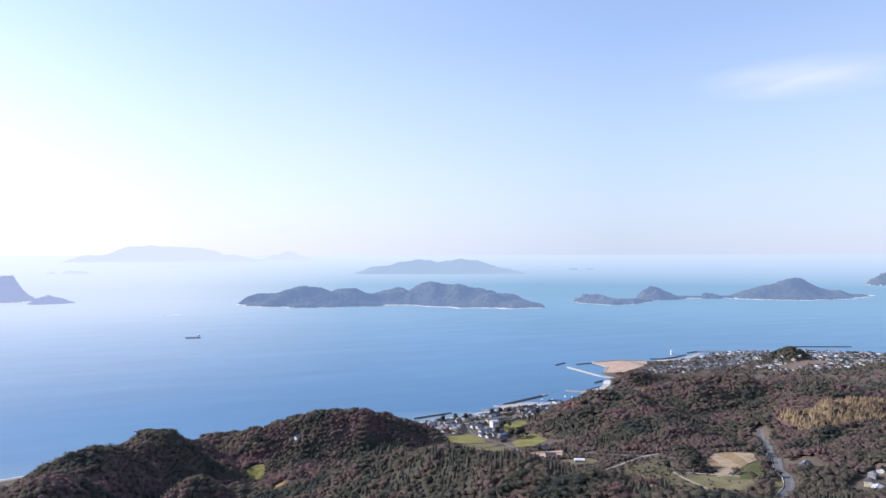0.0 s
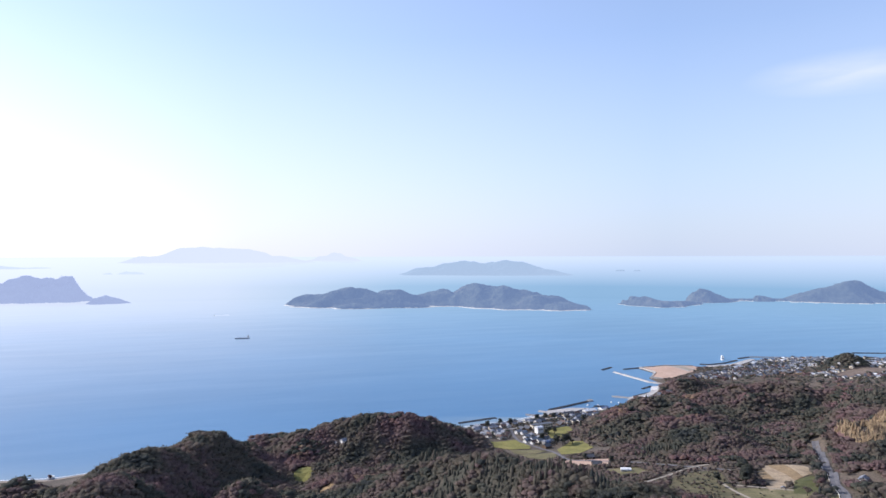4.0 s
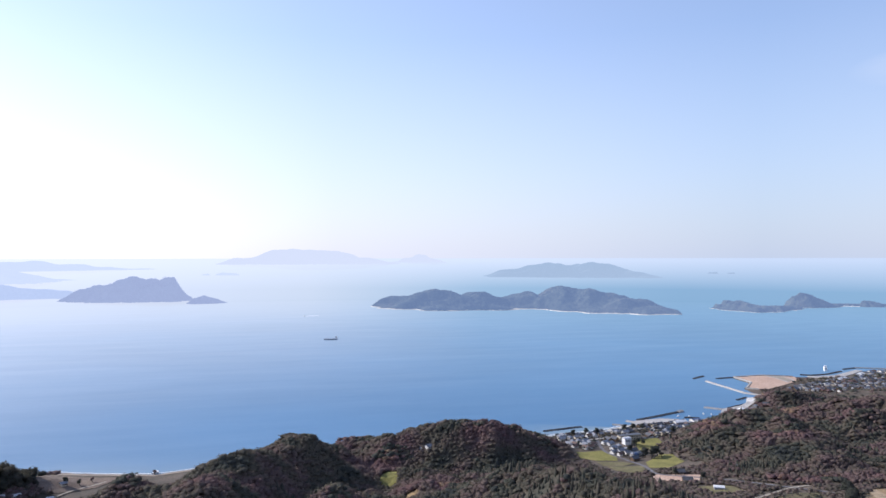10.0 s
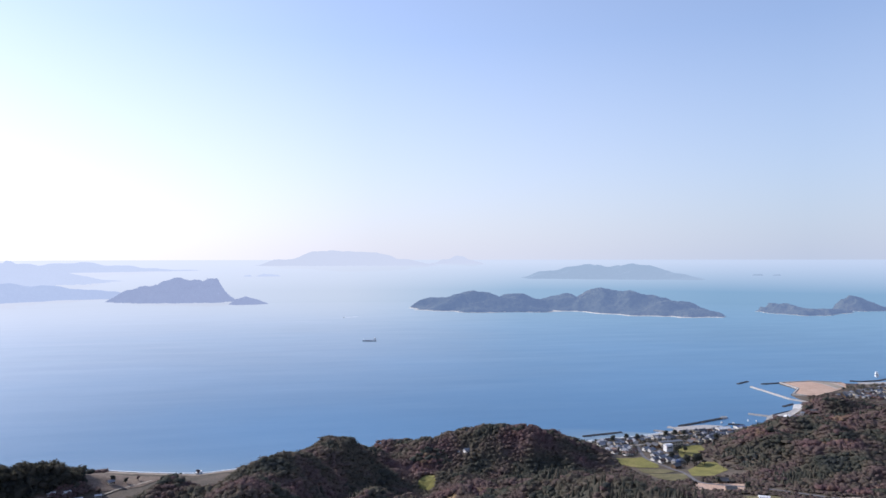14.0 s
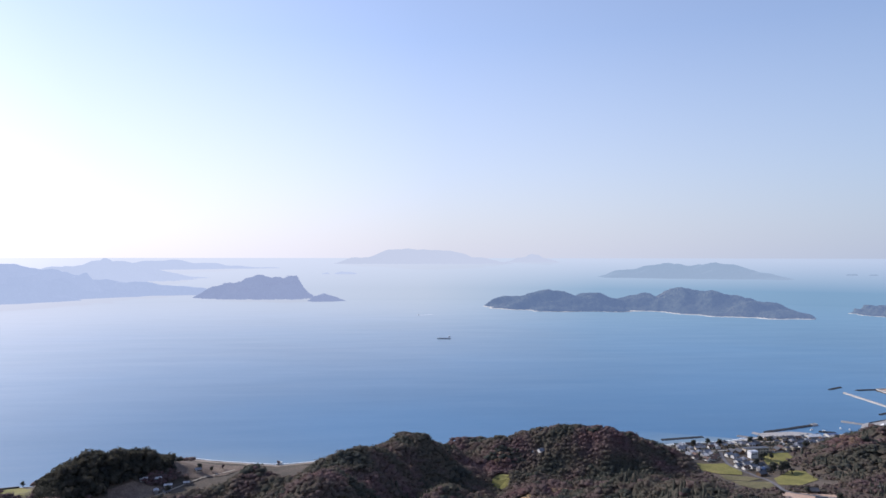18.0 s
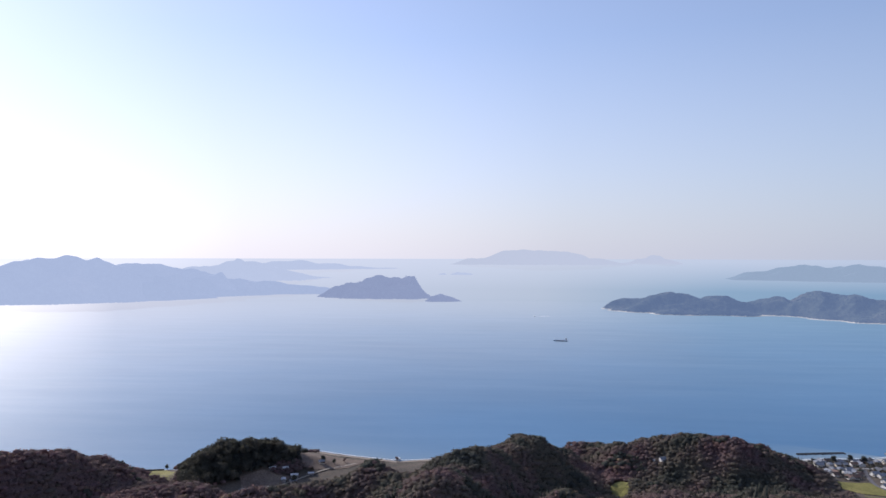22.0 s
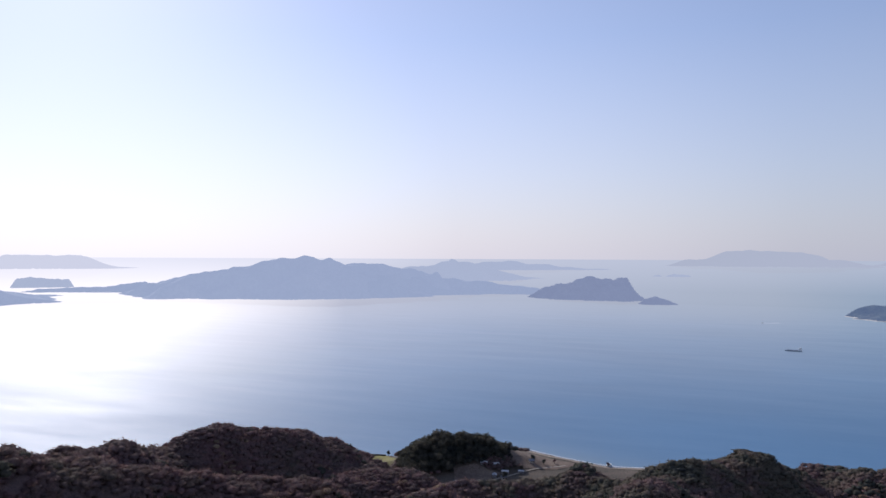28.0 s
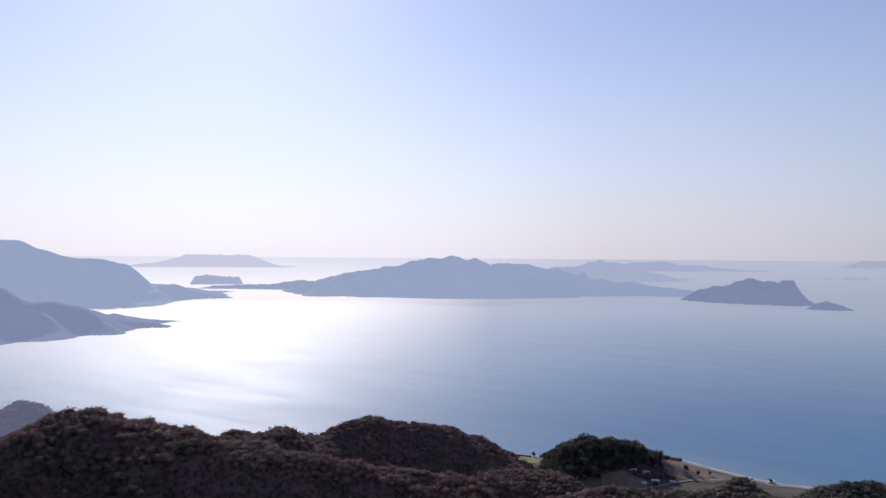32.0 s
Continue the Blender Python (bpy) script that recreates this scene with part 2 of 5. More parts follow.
def island_material(name, dark, light, patch, haze_glow=None):
    """Woods seen across the sea; the last colour is haze light, painted in as the woods' own emission."""
    m, n, l, b = material(name, 0.95, 0.05)
    a = noise_node(n, l, 0.006, 6, 0.7)
    r = ramp_node(n, ((0.32, dark), (0.55, light), (0.72, patch)))
    l.new(a.outputs["Fac"], r.inputs["Fac"])
    g = noise_node(n, l, 0.05, 4, 0.7)
    gr = ramp_node(n, ((0.3, (0.7, 0.7, 0.72)), (0.7, (1.25, 1.25, 1.2))))
    l.new(g.outputs["Fac"], gr.inputs["Fac"])
    l.new(mix_node(n, l, "MULTIPLY", 1.0, r.outputs["Color"], gr.outputs["Color"]), b.inputs["Base Color"])
    if haze_glow:
        b.inputs["Emission Color"].default_value = (*haze_glow, 1)
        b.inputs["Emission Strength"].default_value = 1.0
    if name == "island_haze_woods":
        bump_node(n, l, g.outputs["Fac"], 0.6, 4.0, b)
    return m


# nearer islands too: a weaker blue emission imitates the haze across the water
ISLE = island_material("island_haze_woods", (0.034, 0.044, 0.038), (0.058, 0.066, 0.050), (0.115, 0.104, 0.076), (0.066, 0.099, 0.178))
# cape, peninsula and neck glow paler blue, in place of real haze before them
CAPE = island_material("cape_haze_woods", (0.03, 0.04, 0.05), (0.05, 0.06, 0.07), (0.08, 0.08, 0.08), (0.166, 0.202, 0.305))
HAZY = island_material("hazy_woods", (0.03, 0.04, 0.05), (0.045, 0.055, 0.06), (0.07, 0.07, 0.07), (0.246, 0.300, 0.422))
NECK = island_material("neck_haze_woods", (0.03, 0.04, 0.05), (0.045, 0.055, 0.06), (0.07, 0.07, 0.07), (0.240, 0.294, 0.415))
# distant islands: their blue is haze put into the emission
BLUE_FAR = island_material("blue_haze_woods", (0.02, 0.03, 0.035), (0.03, 0.04, 0.045), (0.05, 0.05, 0.05), (0.185, 0.245, 0.33))
# knob across the bay: faint emission painted in for sunward haze
FAR_SHORE = island_material("far_shore_haze_woods", (0.03, 0.035, 0.04), (0.05, 0.05, 0.05), (0.07, 0.065, 0.06), (0.085, 0.092, 0.135))
# farther woods emit more for thicker painted haze, most on the sunward side
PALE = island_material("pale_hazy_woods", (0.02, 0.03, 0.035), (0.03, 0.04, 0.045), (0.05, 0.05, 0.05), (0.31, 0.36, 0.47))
FAINT = island_material("faint_haze_woods", (0.02, 0.02, 0.02), (0.02, 0.02, 0.02), (0.02, 0.02, 0.02), (0.33, 0.37, 0.455))
BRIGHT = island_material("sunward_haze_woods", (0.02, 0.02, 0.02), (0.02, 0.02, 0.02), (0.02, 0.02, 0.02), (0.49, 0.52, 0.61))
SAND = speckled("pale_sand", ((0.3, (0.52, 0.50, 0.47)), (0.7, (0.68, 0.66, 0.62))), 0.05, 0.8)
BEACH_SAND = speckled("grey_beach_sand", ((0.3, (0.36, 0.345, 0.32)), (0.7, (0.47, 0.45, 0.41))), 0.05, 0.8)
SHINGLE = speckled("grey_brown_shingle", ((0.3, (0.22, 0.18, 0.145)), (0.7, (0.34, 0.29, 0.24))), 0.08, 1.0)

# ---- the lie of the land ----
COAST = [Vector(p) for p in (
    (3300, -900), (2900, 300), (2300, 800), (1696, 1135), (1604, 1235), (1409, 1320), (1300, 1318), (1180, 1262), (1096, 1292), (1036, 1324), (958, 1318), (951, 1252), (899, 1198), (888, 1150), (862, 1116), (832, 1086),
    (789, 1062), (722, 1008), (668, 962), (628, 982), (580, 984), (530, 985), (480, 962), (420, 958), (379, 950), (300, 968), (200, 982), (122, 990), (60, 965),
    (0, 930), (-92, 908), (-140, 894), (-216, 914), (-266, 932), (-310, 905), (-350, 860), (-415, 830), (-457, 816), (-520, 775), (-600, 690), (-690, 600),
    (-790, 470), (-890, 390), (-980, 425), (-1050, 535), (-1178, 590), (-1230, 585), (-1320, 500), (-1400, 330), (-1600, 0), (-2300, -900))]


def coast_distance(x, y):
    """Metres inland of the shore line, negative over the sea."""
    best = np.full(x.shape, 1e9)
    inside = np.zeros(x.shape, bool)
    ring = [(p.x, p.y) for p in COAST] + [(-2300, -9000), (3300, -9000)]
    for (ax, ay), (bx, by) in zip(ring, ring[1:] + ring[:1]):
        if max(ay, by) > -2000:
            dx, dy = bx - ax, by - ay
            u = np.clip(((x - ax) * dx + (y - ay) * dy) / (dx * dx + dy * dy), 0, 1)
            best = np.minimum(best, np.hypot(x - ax - u * dx, y - ay - u * dy))
        if ay != by:
            cross = (ay > y) != (by > y)
            inside ^= cross & (x < (bx - ax) * (y - ay) / (by - ay) + ax)
    return np.where(inside, best, -best)


def ridge_height(x, y, crest, width):
    """Height of a ridge whose crest runs through (x, y, z) points; its flanks fall off over width."""
    best = np.zeros(x.shape)
    if len(crest) == 1:
        crest = [crest[0], (crest[0][0] + 1, crest[0][1], crest[0][2])]
    for (ax, ay, az), (bx, by, bz) in zip(crest, crest[1:]):
        dx, dy = bx - ax, by - ay
        u = np.clip(((x - ax) * dx + (y - ay) * dy) / (dx * dx + dy * dy), 0, 1)
        d = np.hypot(x - ax - u * dx, y - ay - u * dy) / width
        best = np.maximum(best, (az + (bz - az) * u) * np.exp(-d * d))
    return best


RIDGES = []


def ridge(width, *crest):
    RIDGES.append((crest, width))


# the wooded hill in the foreground, and the spur and knolls beside it
ridge(72, (212, 600, 58), (235, 520, 76), (252, 440, 91), (262, 330, 103), (262, 180, 120))
ridge(60, (-60, 530, 77), (-26, 668, 68), (18, 785, 58), (40, 840, 26))
ridge(52, (-60, 560, 70), (-112, 640, 61))
ridge(40, (-64, 645, 64), (-34, 647, 67))
ridge(42, (46, 590, 60), (50, 640, 52))
# the headland before the village, and the knob on the shore
ridge(50, (150, 886, 27), (195, 884, 38), (234, 869, 46), (267, 854, 46), (290, 857, 39), (322, 867, 22))
ridge(26, (98, 948, 10), (118, 955, 9))
# the broad hill behind the village
ridge(95, (610, 690, 30), (690, 840, 26), (770, 880, 28), (870, 860, 40), (960, 790, 38), (900, 660, 45), (760, 570, 52))
ridge(46, (566, 800, 22), (612, 866, 27), (690, 905, 24))
ridge(110, (620, 380, 58), (760, 420, 66), (920, 440, 62))
ridge(44, (1350, 1115, 34))
ridge(34, (816, 1030, 8), (850, 1044, 23), (872, 1048, 22), (925, 1060, 10))
# the hills towards the bay in the west
ridge(135, (-440, 90, 150), (-405, 160, 158), (-388, 188, 171))
ridge(80, (-366, 240, 104), (-356, 268, 139), (-345, 300, 132), (-280, 408, 102))
ridge(60, (-399, 325, 128), (-408, 376, 124), (-450, 430, 100), (-481, 488, 88), (-464, 518, 94), (-449, 543, 98), (-412, 614, 79), (-410, 655, 62), (-404, 680, 44), (-408, 712, 20))
ridge(45, (-350, 589, 42), (-325, 637, 39), (-286, 634, 41))
ridge(48, (-244, 543, 58), (-215, 598, 52), (-128, 633, 58))
ridge(38, (-376, 768, 15), (-352, 792, 27), (-330, 812, 31), (-285, 836, 27), (-258, 858, 15))
ridge(45, (-1040, 440, 38), (-1075, 492, 42), (-1120, 540, 22))


def wave(x, y, size, seed):
    """Smooth irregular undulation between -1 and 1."""
    rng = np.random.RandomState(seed)
    out = np.zeros(x.shape)
    for k in range(9):
        a, f, p = rng.uniform(0, 6.283), rng.uniform(0.6, 1.7) * 6.283 / size, rng.uniform(0, 6.283)
        out += np.sin((x * math.cos(a) + y * math.sin(a)) * f + p)
    return out / 4.5


def land_height(x, y):
    x, y = np.asarray(x, float), np.asarray(y, float)
    s = coast_distance(x, y)
    inland = np.clip(s, 0, None)
    base = np.where(s > 0, 2.6 * (1 - np.exp(-inland / 14)) + 0.4, np.clip(s * 0.12, -9, 0)) + 0.13 * np.clip(inland - 160, 0, 900)
    h = np.zeros(x.shape)
    for crest, width in RIDGES:
        r = ridge_height(x, y, crest, width)
        h = np.where(r > 0.3, (h ** 4 + r ** 4) ** 0.25, h)
    rough = np.clip((h - 4) / 18, 0, 1)
    h = np.where(h > 0.3, (h ** 3 + np.clip(base, 0, None) ** 3) ** (1 / 3), np.clip(base, 0, None))
    calm = 1 - 0.8 * np.exp(-((x - 240) / 130) ** 2 - ((y - 872) / 60) ** 2)
    h = h + rough * calm * (4.0 * wave(x, y, 90, 3) + 1.8 * wave(x, y, 38, 5))
    # spurs and gullies of the broad hill behind the village
    h = h + rough * (8.0 * wave(x, y, 150, 9) + 5.0 * wave(x, y, 68, 10)) * np.clip((x - 500) / 80, 0, 1) * np.clip((930 - y) / 80, 0, 1) * np.clip((1000 - x) / 80, 0, 1)
    # folds of the wooded valley between the spur and the headland
    vale = np.clip((x + 50) / 60, 0, 1) * np.clip((360 - x) / 60, 0, 1) * np.clip((y - 620) / 50, 0, 1) * np.clip((s - 25) / 60, 0, 1)
    h = h + vale * calm * (6.5 * wave(x, y, 95, 12) + 3.0 * wave(x, y, 42, 13))
    return np.where(s > 0, np.minimum(h, 0.6 + inland * 0.9), np.minimum(base, 0)), s, np.maximum(rough, 0.6 * vale)


def grid_lines(a, b, fine_a, fine_b, fine, coarse):
    return np.concatenate([np.arange(a, fine_a, coarse), np.arange(fine_a, fine_b, fine), np.arange(fine_b, b + 1, coarse)])


def mesh_object(name, verts, faces, mat, smooth=True):
    me = bpy.data.meshes.new(name)
    verts = np.asarray(verts, np.float32)
    faces = np.asarray(faces, np.int32)
    k = faces.shape[1]
    me.vertices.add(len(verts))
    me.vertices.foreach_set("co", verts.ravel())
    me.loops.add(faces.size)
    me.loops.foreach_set("vertex_index", faces.ravel())
    me.polygons.add(len(faces))
    me.polygons.foreach_set("loop_start", np.arange(0, faces.size, k, dtype=np.int32))
    me.polygons.foreach_set("use_smooth", np.full(len(faces), smooth))
    me.update(calc_edges=True)
    me.materials.append(mat)
    return new(name, me)


def grid_faces(nx, ny):
    i = (np.arange(ny - 1)[:, None] * nx + np.arange(nx - 1)[None, :]).ravel()
    return np.stack([i, i + 1, i + 1 + nx, i + nx], 1)


gx = grid_lines(-2600, 3400, -1300, 1400, 9, 60)
gy = grid_lines(-2600, 1500, 60, 1330, 9, 60)
X, Y = np.meshgrid(gx, gy)
Z, _, _ = land_height(X, Y)
ground = mesh_object("ground", np.stack([X.ravel(), Y.ravel(), Z.ravel()], 1), grid_faces(len(gx), len(gy)), EARTH)
tagged(ground, "hilly coastal ground under woods, fields and villages", "ground", kind="structure")

# ---- the sea and what lies far off: beyond NEAR the distances are drawn in towards RIM, each thing on its own line of sight ----


def drawn_in(p):
    p = np.asarray(p, float)
    d = np.maximum(np.hypot(p[:, 0], p[:, 1]), 1e-6)
    u = np.clip((d - NEAR) / (RIM - NEAR), 0, None)
    k = np.where(d > NEAR, (NEAR + (RIM - NEAR) * u / (1 + u)) / d, 1)
    return np.stack([p[:, 0] * k, p[:, 1] * k, EYE - (EYE - p[:, 2]) * k], 1)


def disc(name, radii, mat, seg=240):
    a = np.arange(seg) * 2 * math.pi / seg
    v = np.concatenate([np.stack([r * np.cos(a), r * np.sin(a), 0 * a], 1) for r in radii])
    i = np.arange(seg)
    f = np.concatenate([np.stack([k * seg + i, k * seg + (i + 1) % seg, (k + 1) * seg + (i + 1) % seg, (k + 1) * seg + i], 1) for k in range(len(radii) - 1)])
    return mesh_object(name, drawn_in(v), f, mat), v


water, wv = disc("water", [1, 400, 700, *range(780, 1090, 10), OFFING], WATER, 540)
shoal = water.data.attributes.new("shoal", "FLOAT", "POINT")
ws = coast_distance(wv[:, 0], wv[:, 1])
beachy = np.clip(1.1 - np.abs(wv[:, 0] - 450) / 190, 0, 1) + 0.5 * np.clip(1.1 - np.abs(wv[:, 0] + 180) / 150, 0, 1)
shoal.data.foreach_set("value", (np.clip(np.exp(ws / 36), 0, 1) * np.clip(0.08 + beachy, 0, 1) * 0.75).astype(np.float32))
tagged(water, "calm blue sea with a broad sun glitter", "sea", kind="structure")
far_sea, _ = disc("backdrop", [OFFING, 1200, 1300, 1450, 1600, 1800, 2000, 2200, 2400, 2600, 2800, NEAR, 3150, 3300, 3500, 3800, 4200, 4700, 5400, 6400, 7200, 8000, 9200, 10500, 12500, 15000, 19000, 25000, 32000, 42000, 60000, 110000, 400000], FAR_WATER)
tagged(far_sea, "distant sea with a painted haze glow out to the horizon", "distance", kind="structure")


def island(name, width, crest, label, mat, seed=1, cells=110, rough=0.13, shore=0.0, lumps=0, sink=0.10, steep=9.0):
    """Wooded island: a broken crest with spurs and gullies; far ones are drawn in. shore: height of the pale beach; lumps: spacing of the crowns."""
    c = np.array(crest, float)
    lo, hi = c.min(0) - 2.2 * width, c.max(0) + 2.2 * width
    step = max(hi[0] - lo[0], hi[1] - lo[1]) / cells
    xs, ys = np.arange(lo[0], hi[0], step), np.arange(lo[1], hi[1], step)
    x, y = np.meshgrid(xs, ys)
    top = c[:, 2].max()

    def blunt(x, y):
        """Past the two ends of the crest the land breaks off steeply."""
        over = np.zeros(x.shape)
        for a, b in ((c[0], c[1]), (c[-1], c[-2])):
            d = (a - b)[:2] / np.hypot(*(a - b)[:2])
            over = np.maximum(over, (x - a[0]) * d[0] + (y - a[1]) * d[1])
        return np.exp(-(np.clip(over, 0, None) / (width * steep)) ** 2)

    def height(x, y):
        wx, wy = x + width * 0.22 * wave(x, y, width * 1.5, seed), y + width * 0.22 * wave(x, y, width * 1.5, seed + 1)
        h = ridge_height(wx, wy, [tuple(p) for p in c], width) * blunt(x, y)
        flank = 1 - ridge_height(x, y, [(*p[:2], 1.0) for p in c], width)
        spur = 0.55 - 1.5 * np.abs(wave(x, y, width * 1.5, seed + 4)) - 0.2 * np.abs(wave(x, y, width * 0.6, seed + 5))
        h = h * (1 + rough * wave(x, y, width * 0.8, seed + 2) + 0.25 * rough * wave(x, y, width * 0.3, seed + 3) + 1.5 * np.clip(flank * (1 - flank), 0, 1) * spur) - sink * top
        return h * (1 + 0.9 * sink)

    h = height(x, y)
    v = np.stack([x.ravel(), y.ravel(), np.maximum(h, -0.05 * top).ravel()], 1)
    f = grid_faces(len(xs), len(ys))
    f = f[(h > -0.03 * top).ravel()[f].any(1)]

    def cut(name, f, mat):
        used, inv = np.unique(f, return_inverse=True)
        return mesh_object(name, drawn_in(v[used]), inv.reshape(f.shape), mat)

    low = v[f][:, :, 2].mean(1) < shore
    ob = cut(name, f[~low], mat)
    if shore and low.any():
        tagged(cut("beach", f[low], SAND), "pale sand shore").parent = ob
    if lumps:
        rng = np.random.RandomState(seed)
        px, py = np.meshgrid(np.arange(lo[0], hi[0], lumps), np.arange(lo[1], hi[1], lumps))
        px, py = (px + rng.uniform(-0.45, 0.45, px.shape) * lumps).ravel(), (py + rng.uniform(-0.45, 0.45, py.shape) * lumps).ravel()
        pz = height(px, py)
        k = pz > shore + 2
        px, py, pz = px[k], py[k], pz[k]
        woods("canopy", "dome", px, py, pz - 3, rng.uniform(0.7, 0.95, len(px)) * lumps, rng.uniform(3.2, 3.9, len(px)), rng.uniform(0, 0.8, len(px)), mat, ob, drawn_in)
    return tagged(ob, label, "island")


# ---- woods ----
def ico(sub):
    bm = bmesh.new()
    bmesh.ops.create_icosphere(bm, subdivisions=sub, radius=1.0)
    v = np.array([p.co[:] for p in bm.verts])
    f = np.array([[p.index for p in q.verts] for q in bm.faces])
    bm.free()
    return v, f


ICO1, ICO2 = ico(1), ico(2)
OCTA = (np.array([(1, 0, 0), (-1, 0, 0), (0, 1, 0), (0, -1, 0), (0, 0, 1), (0, 0, -1)], float),
        np.array([(0, 2, 4), (2, 1, 4), (1, 3, 4), (3, 0, 4), (2, 0, 5), (1, 2, 5), (3, 1, 5), (0, 3, 5)]))


def crown_shapes(kind):
    """Crown meshes of one kind, each with the lie of its leaves: a lumpy dome of foliage with loose sprays standing out of it."""
    shapes = []
    for k in range(8):
        rng = np.random.RandomState(50 + k)
        if kind in ("fine", "plain", "small", "dome"):
            v, f = (ICO1 if kind in ("small", "dome") else ICO2)
            count, size = {"fine": (190, 0.25), "plain": (72, 0.30), "small": (12, 0.46), "dome": (0, 0)}[kind]
            knots = rng.normal(size=(7, 3))
            knots /= np.linalg.norm(knots, axis=1)[:, None]
            swell = np.clip((v @ knots.T - 0.72) / 0.28, 0, 1).max(1)
            core = 0.58 if count > 20 else 0.70
            v = v * (core + 0.24 * swell + rng.uniform(-0.06, 0.06, len(v)))[:, None]
            f = f[(v[f][:, :, 2].mean(1) > -0.42)]
            used, inv = np.unique(f, return_inverse=True)
            v, f = v[used], inv.reshape(f.shape)
            vs, fs, ns, base = [v], [f], [v + (0, 0, 0.55) + rng.normal(size=v.shape) * 0.14], len(v)
            for j in range(count):
                a, e = j * 2.4 + rng.uniform(-0.5, 0.5), math.asin(min(0.98, (j + 0.3) / count)) - 0.12
                out = np.array([math.cos(a) * math.cos(e), math.sin(a) * math.cos(e), math.sin(e)])
                reach = core + 0.06 + 0.24 * np.clip((out @ knots.T - 0.72) / 0.28, 0, 1).max() + rng.uniform(-0.06, 0.26)
                tri = rng.normal(size=(3, 3))
                tri = tri / np.linalg.norm(tri, axis=1)[:, None] * size * rng.uniform(0.55, 1.15)
                vs.append(out * reach + tri)
                ns.append(np.repeat((out + (0, 0, 0.55) + rng.normal(size=3) * 0.30)[None], 3, 0) + tri * 0.6)
                fs.append(np.array([[base, base + 1, base + 2]]))
                base += 3
            v, f, n = np.concatenate(vs), np.concatenate(fs), np.concatenate(ns)
        else:
            v, f = (ICO1 if kind == "fir" else ICO2)
            v = v.copy()
            n = v * (1, 1, 0.4) + (0, 0, 0.55)
            w = np.clip((1 - v[:, 2]) / 1.7, 0.05, 1) ** 0.8
            v[:, :2] *= (w * rng.uniform(0.75, 1.15, len(v)))[:, None]
        shapes.append((v, f, n / np.linalg.norm(n, axis=1)[:, None]))
    return shapes


SHAPES = {k: crown_shapes(k) for k in ("fine", "plain", "small", "dome", "conifer", "fir")}


def woods(name, kind, x, y, z, radius, height, tint, mat, parent=None, place=None, deep=0.33):
    """Many crowns as one mesh; z: the ground under each, height: how tall it stands, deep: half the crown's share of it."""
    rng = np.random.RandomState(len(x))
    pick, turn = rng.randint(0, 8, len(x)), rng.uniform(0, 6.283, len(x))
    vs, fs, ts, ns, base = [], [], [], [], 0
    for k in range(8):
        i = np.nonzero(pick == k)[0]
        if not len(i):
            continue
        v, f, lie = SHAPES[kind][k]
        c, s = np.cos(turn[i])[:, None], np.sin(turn[i])[:, None]
        half = height[i] * (0.56 if kind in ("conifer", "fir") else 0.42 if place else deep)
        p = np.stack([(v[None, :, 0] * c - v[None, :, 1] * s) * radius[i][:, None] + x[i][:, None], (v[None, :, 0] * s + v[None, :, 1] * c) * radius[i][:, None] + y[i][:, None],
                      v[None, :, 2] * half[:, None] + (z[i] + height[i] - half)[:, None]], 2)
        vs.append(p.reshape(-1, 3))
        fs.append((f[None] + (np.arange(len(i)) * len(v))[:, None, None]).reshape(-1, 3) + base)
        ts.append(np.repeat(tint[i], len(v)))
        ns.append(np.stack([lie[None, :, 0] * c - lie[None, :, 1] * s, lie[None, :, 0] * s + lie[None, :, 1] * c, np.repeat(lie[None, :, 2], len(i), 0)], 2).reshape(-1, 3))
        base += len(i) * len(v)
    v = np.concatenate(vs)
    ob = mesh_object(name, place(v) if place else v, np.concatenate(fs), mat)
    a = ob.data.attributes.new("tint", "FLOAT", "POINT")
    a.data.foreach_set("value", np.concatenate(ts).astype(np.float32))
    a = ob.data.attributes.new("lie", "FLOAT_VECTOR", "POINT")
    a.data.foreach_set("vector", np.concatenate(ns).astype(np.float32).ravel())
    ob.parent = parent
    return tagged(ob, kind="stuff")


def inside(x, y, poly):
    hit = np.zeros(x.shape, bool)
    for (ax, ay), (bx, by) in zip(poly, poly[1:] + poly[:1]):
        if ay != by:
            hit ^= ((ay > y) != (by > y)) & (x < (bx - ax) * (y - ay) / (by - ay) + ax)
    return hit


def near_line(x, y, line, width):
    hit = np.zeros(x.shape, bool)
    for (ax, ay), (bx, by) in zip(line, line[1:]):
        dx, dy = bx - ax, by - ay
        u = np.clip(((x - ax) * dx + (y - ay) * dy) / (dx * dx + dy * dy), 0, 1)
        hit |= np.hypot(x - ax - u * dx, y - ay - u * dy) < width
    return hit


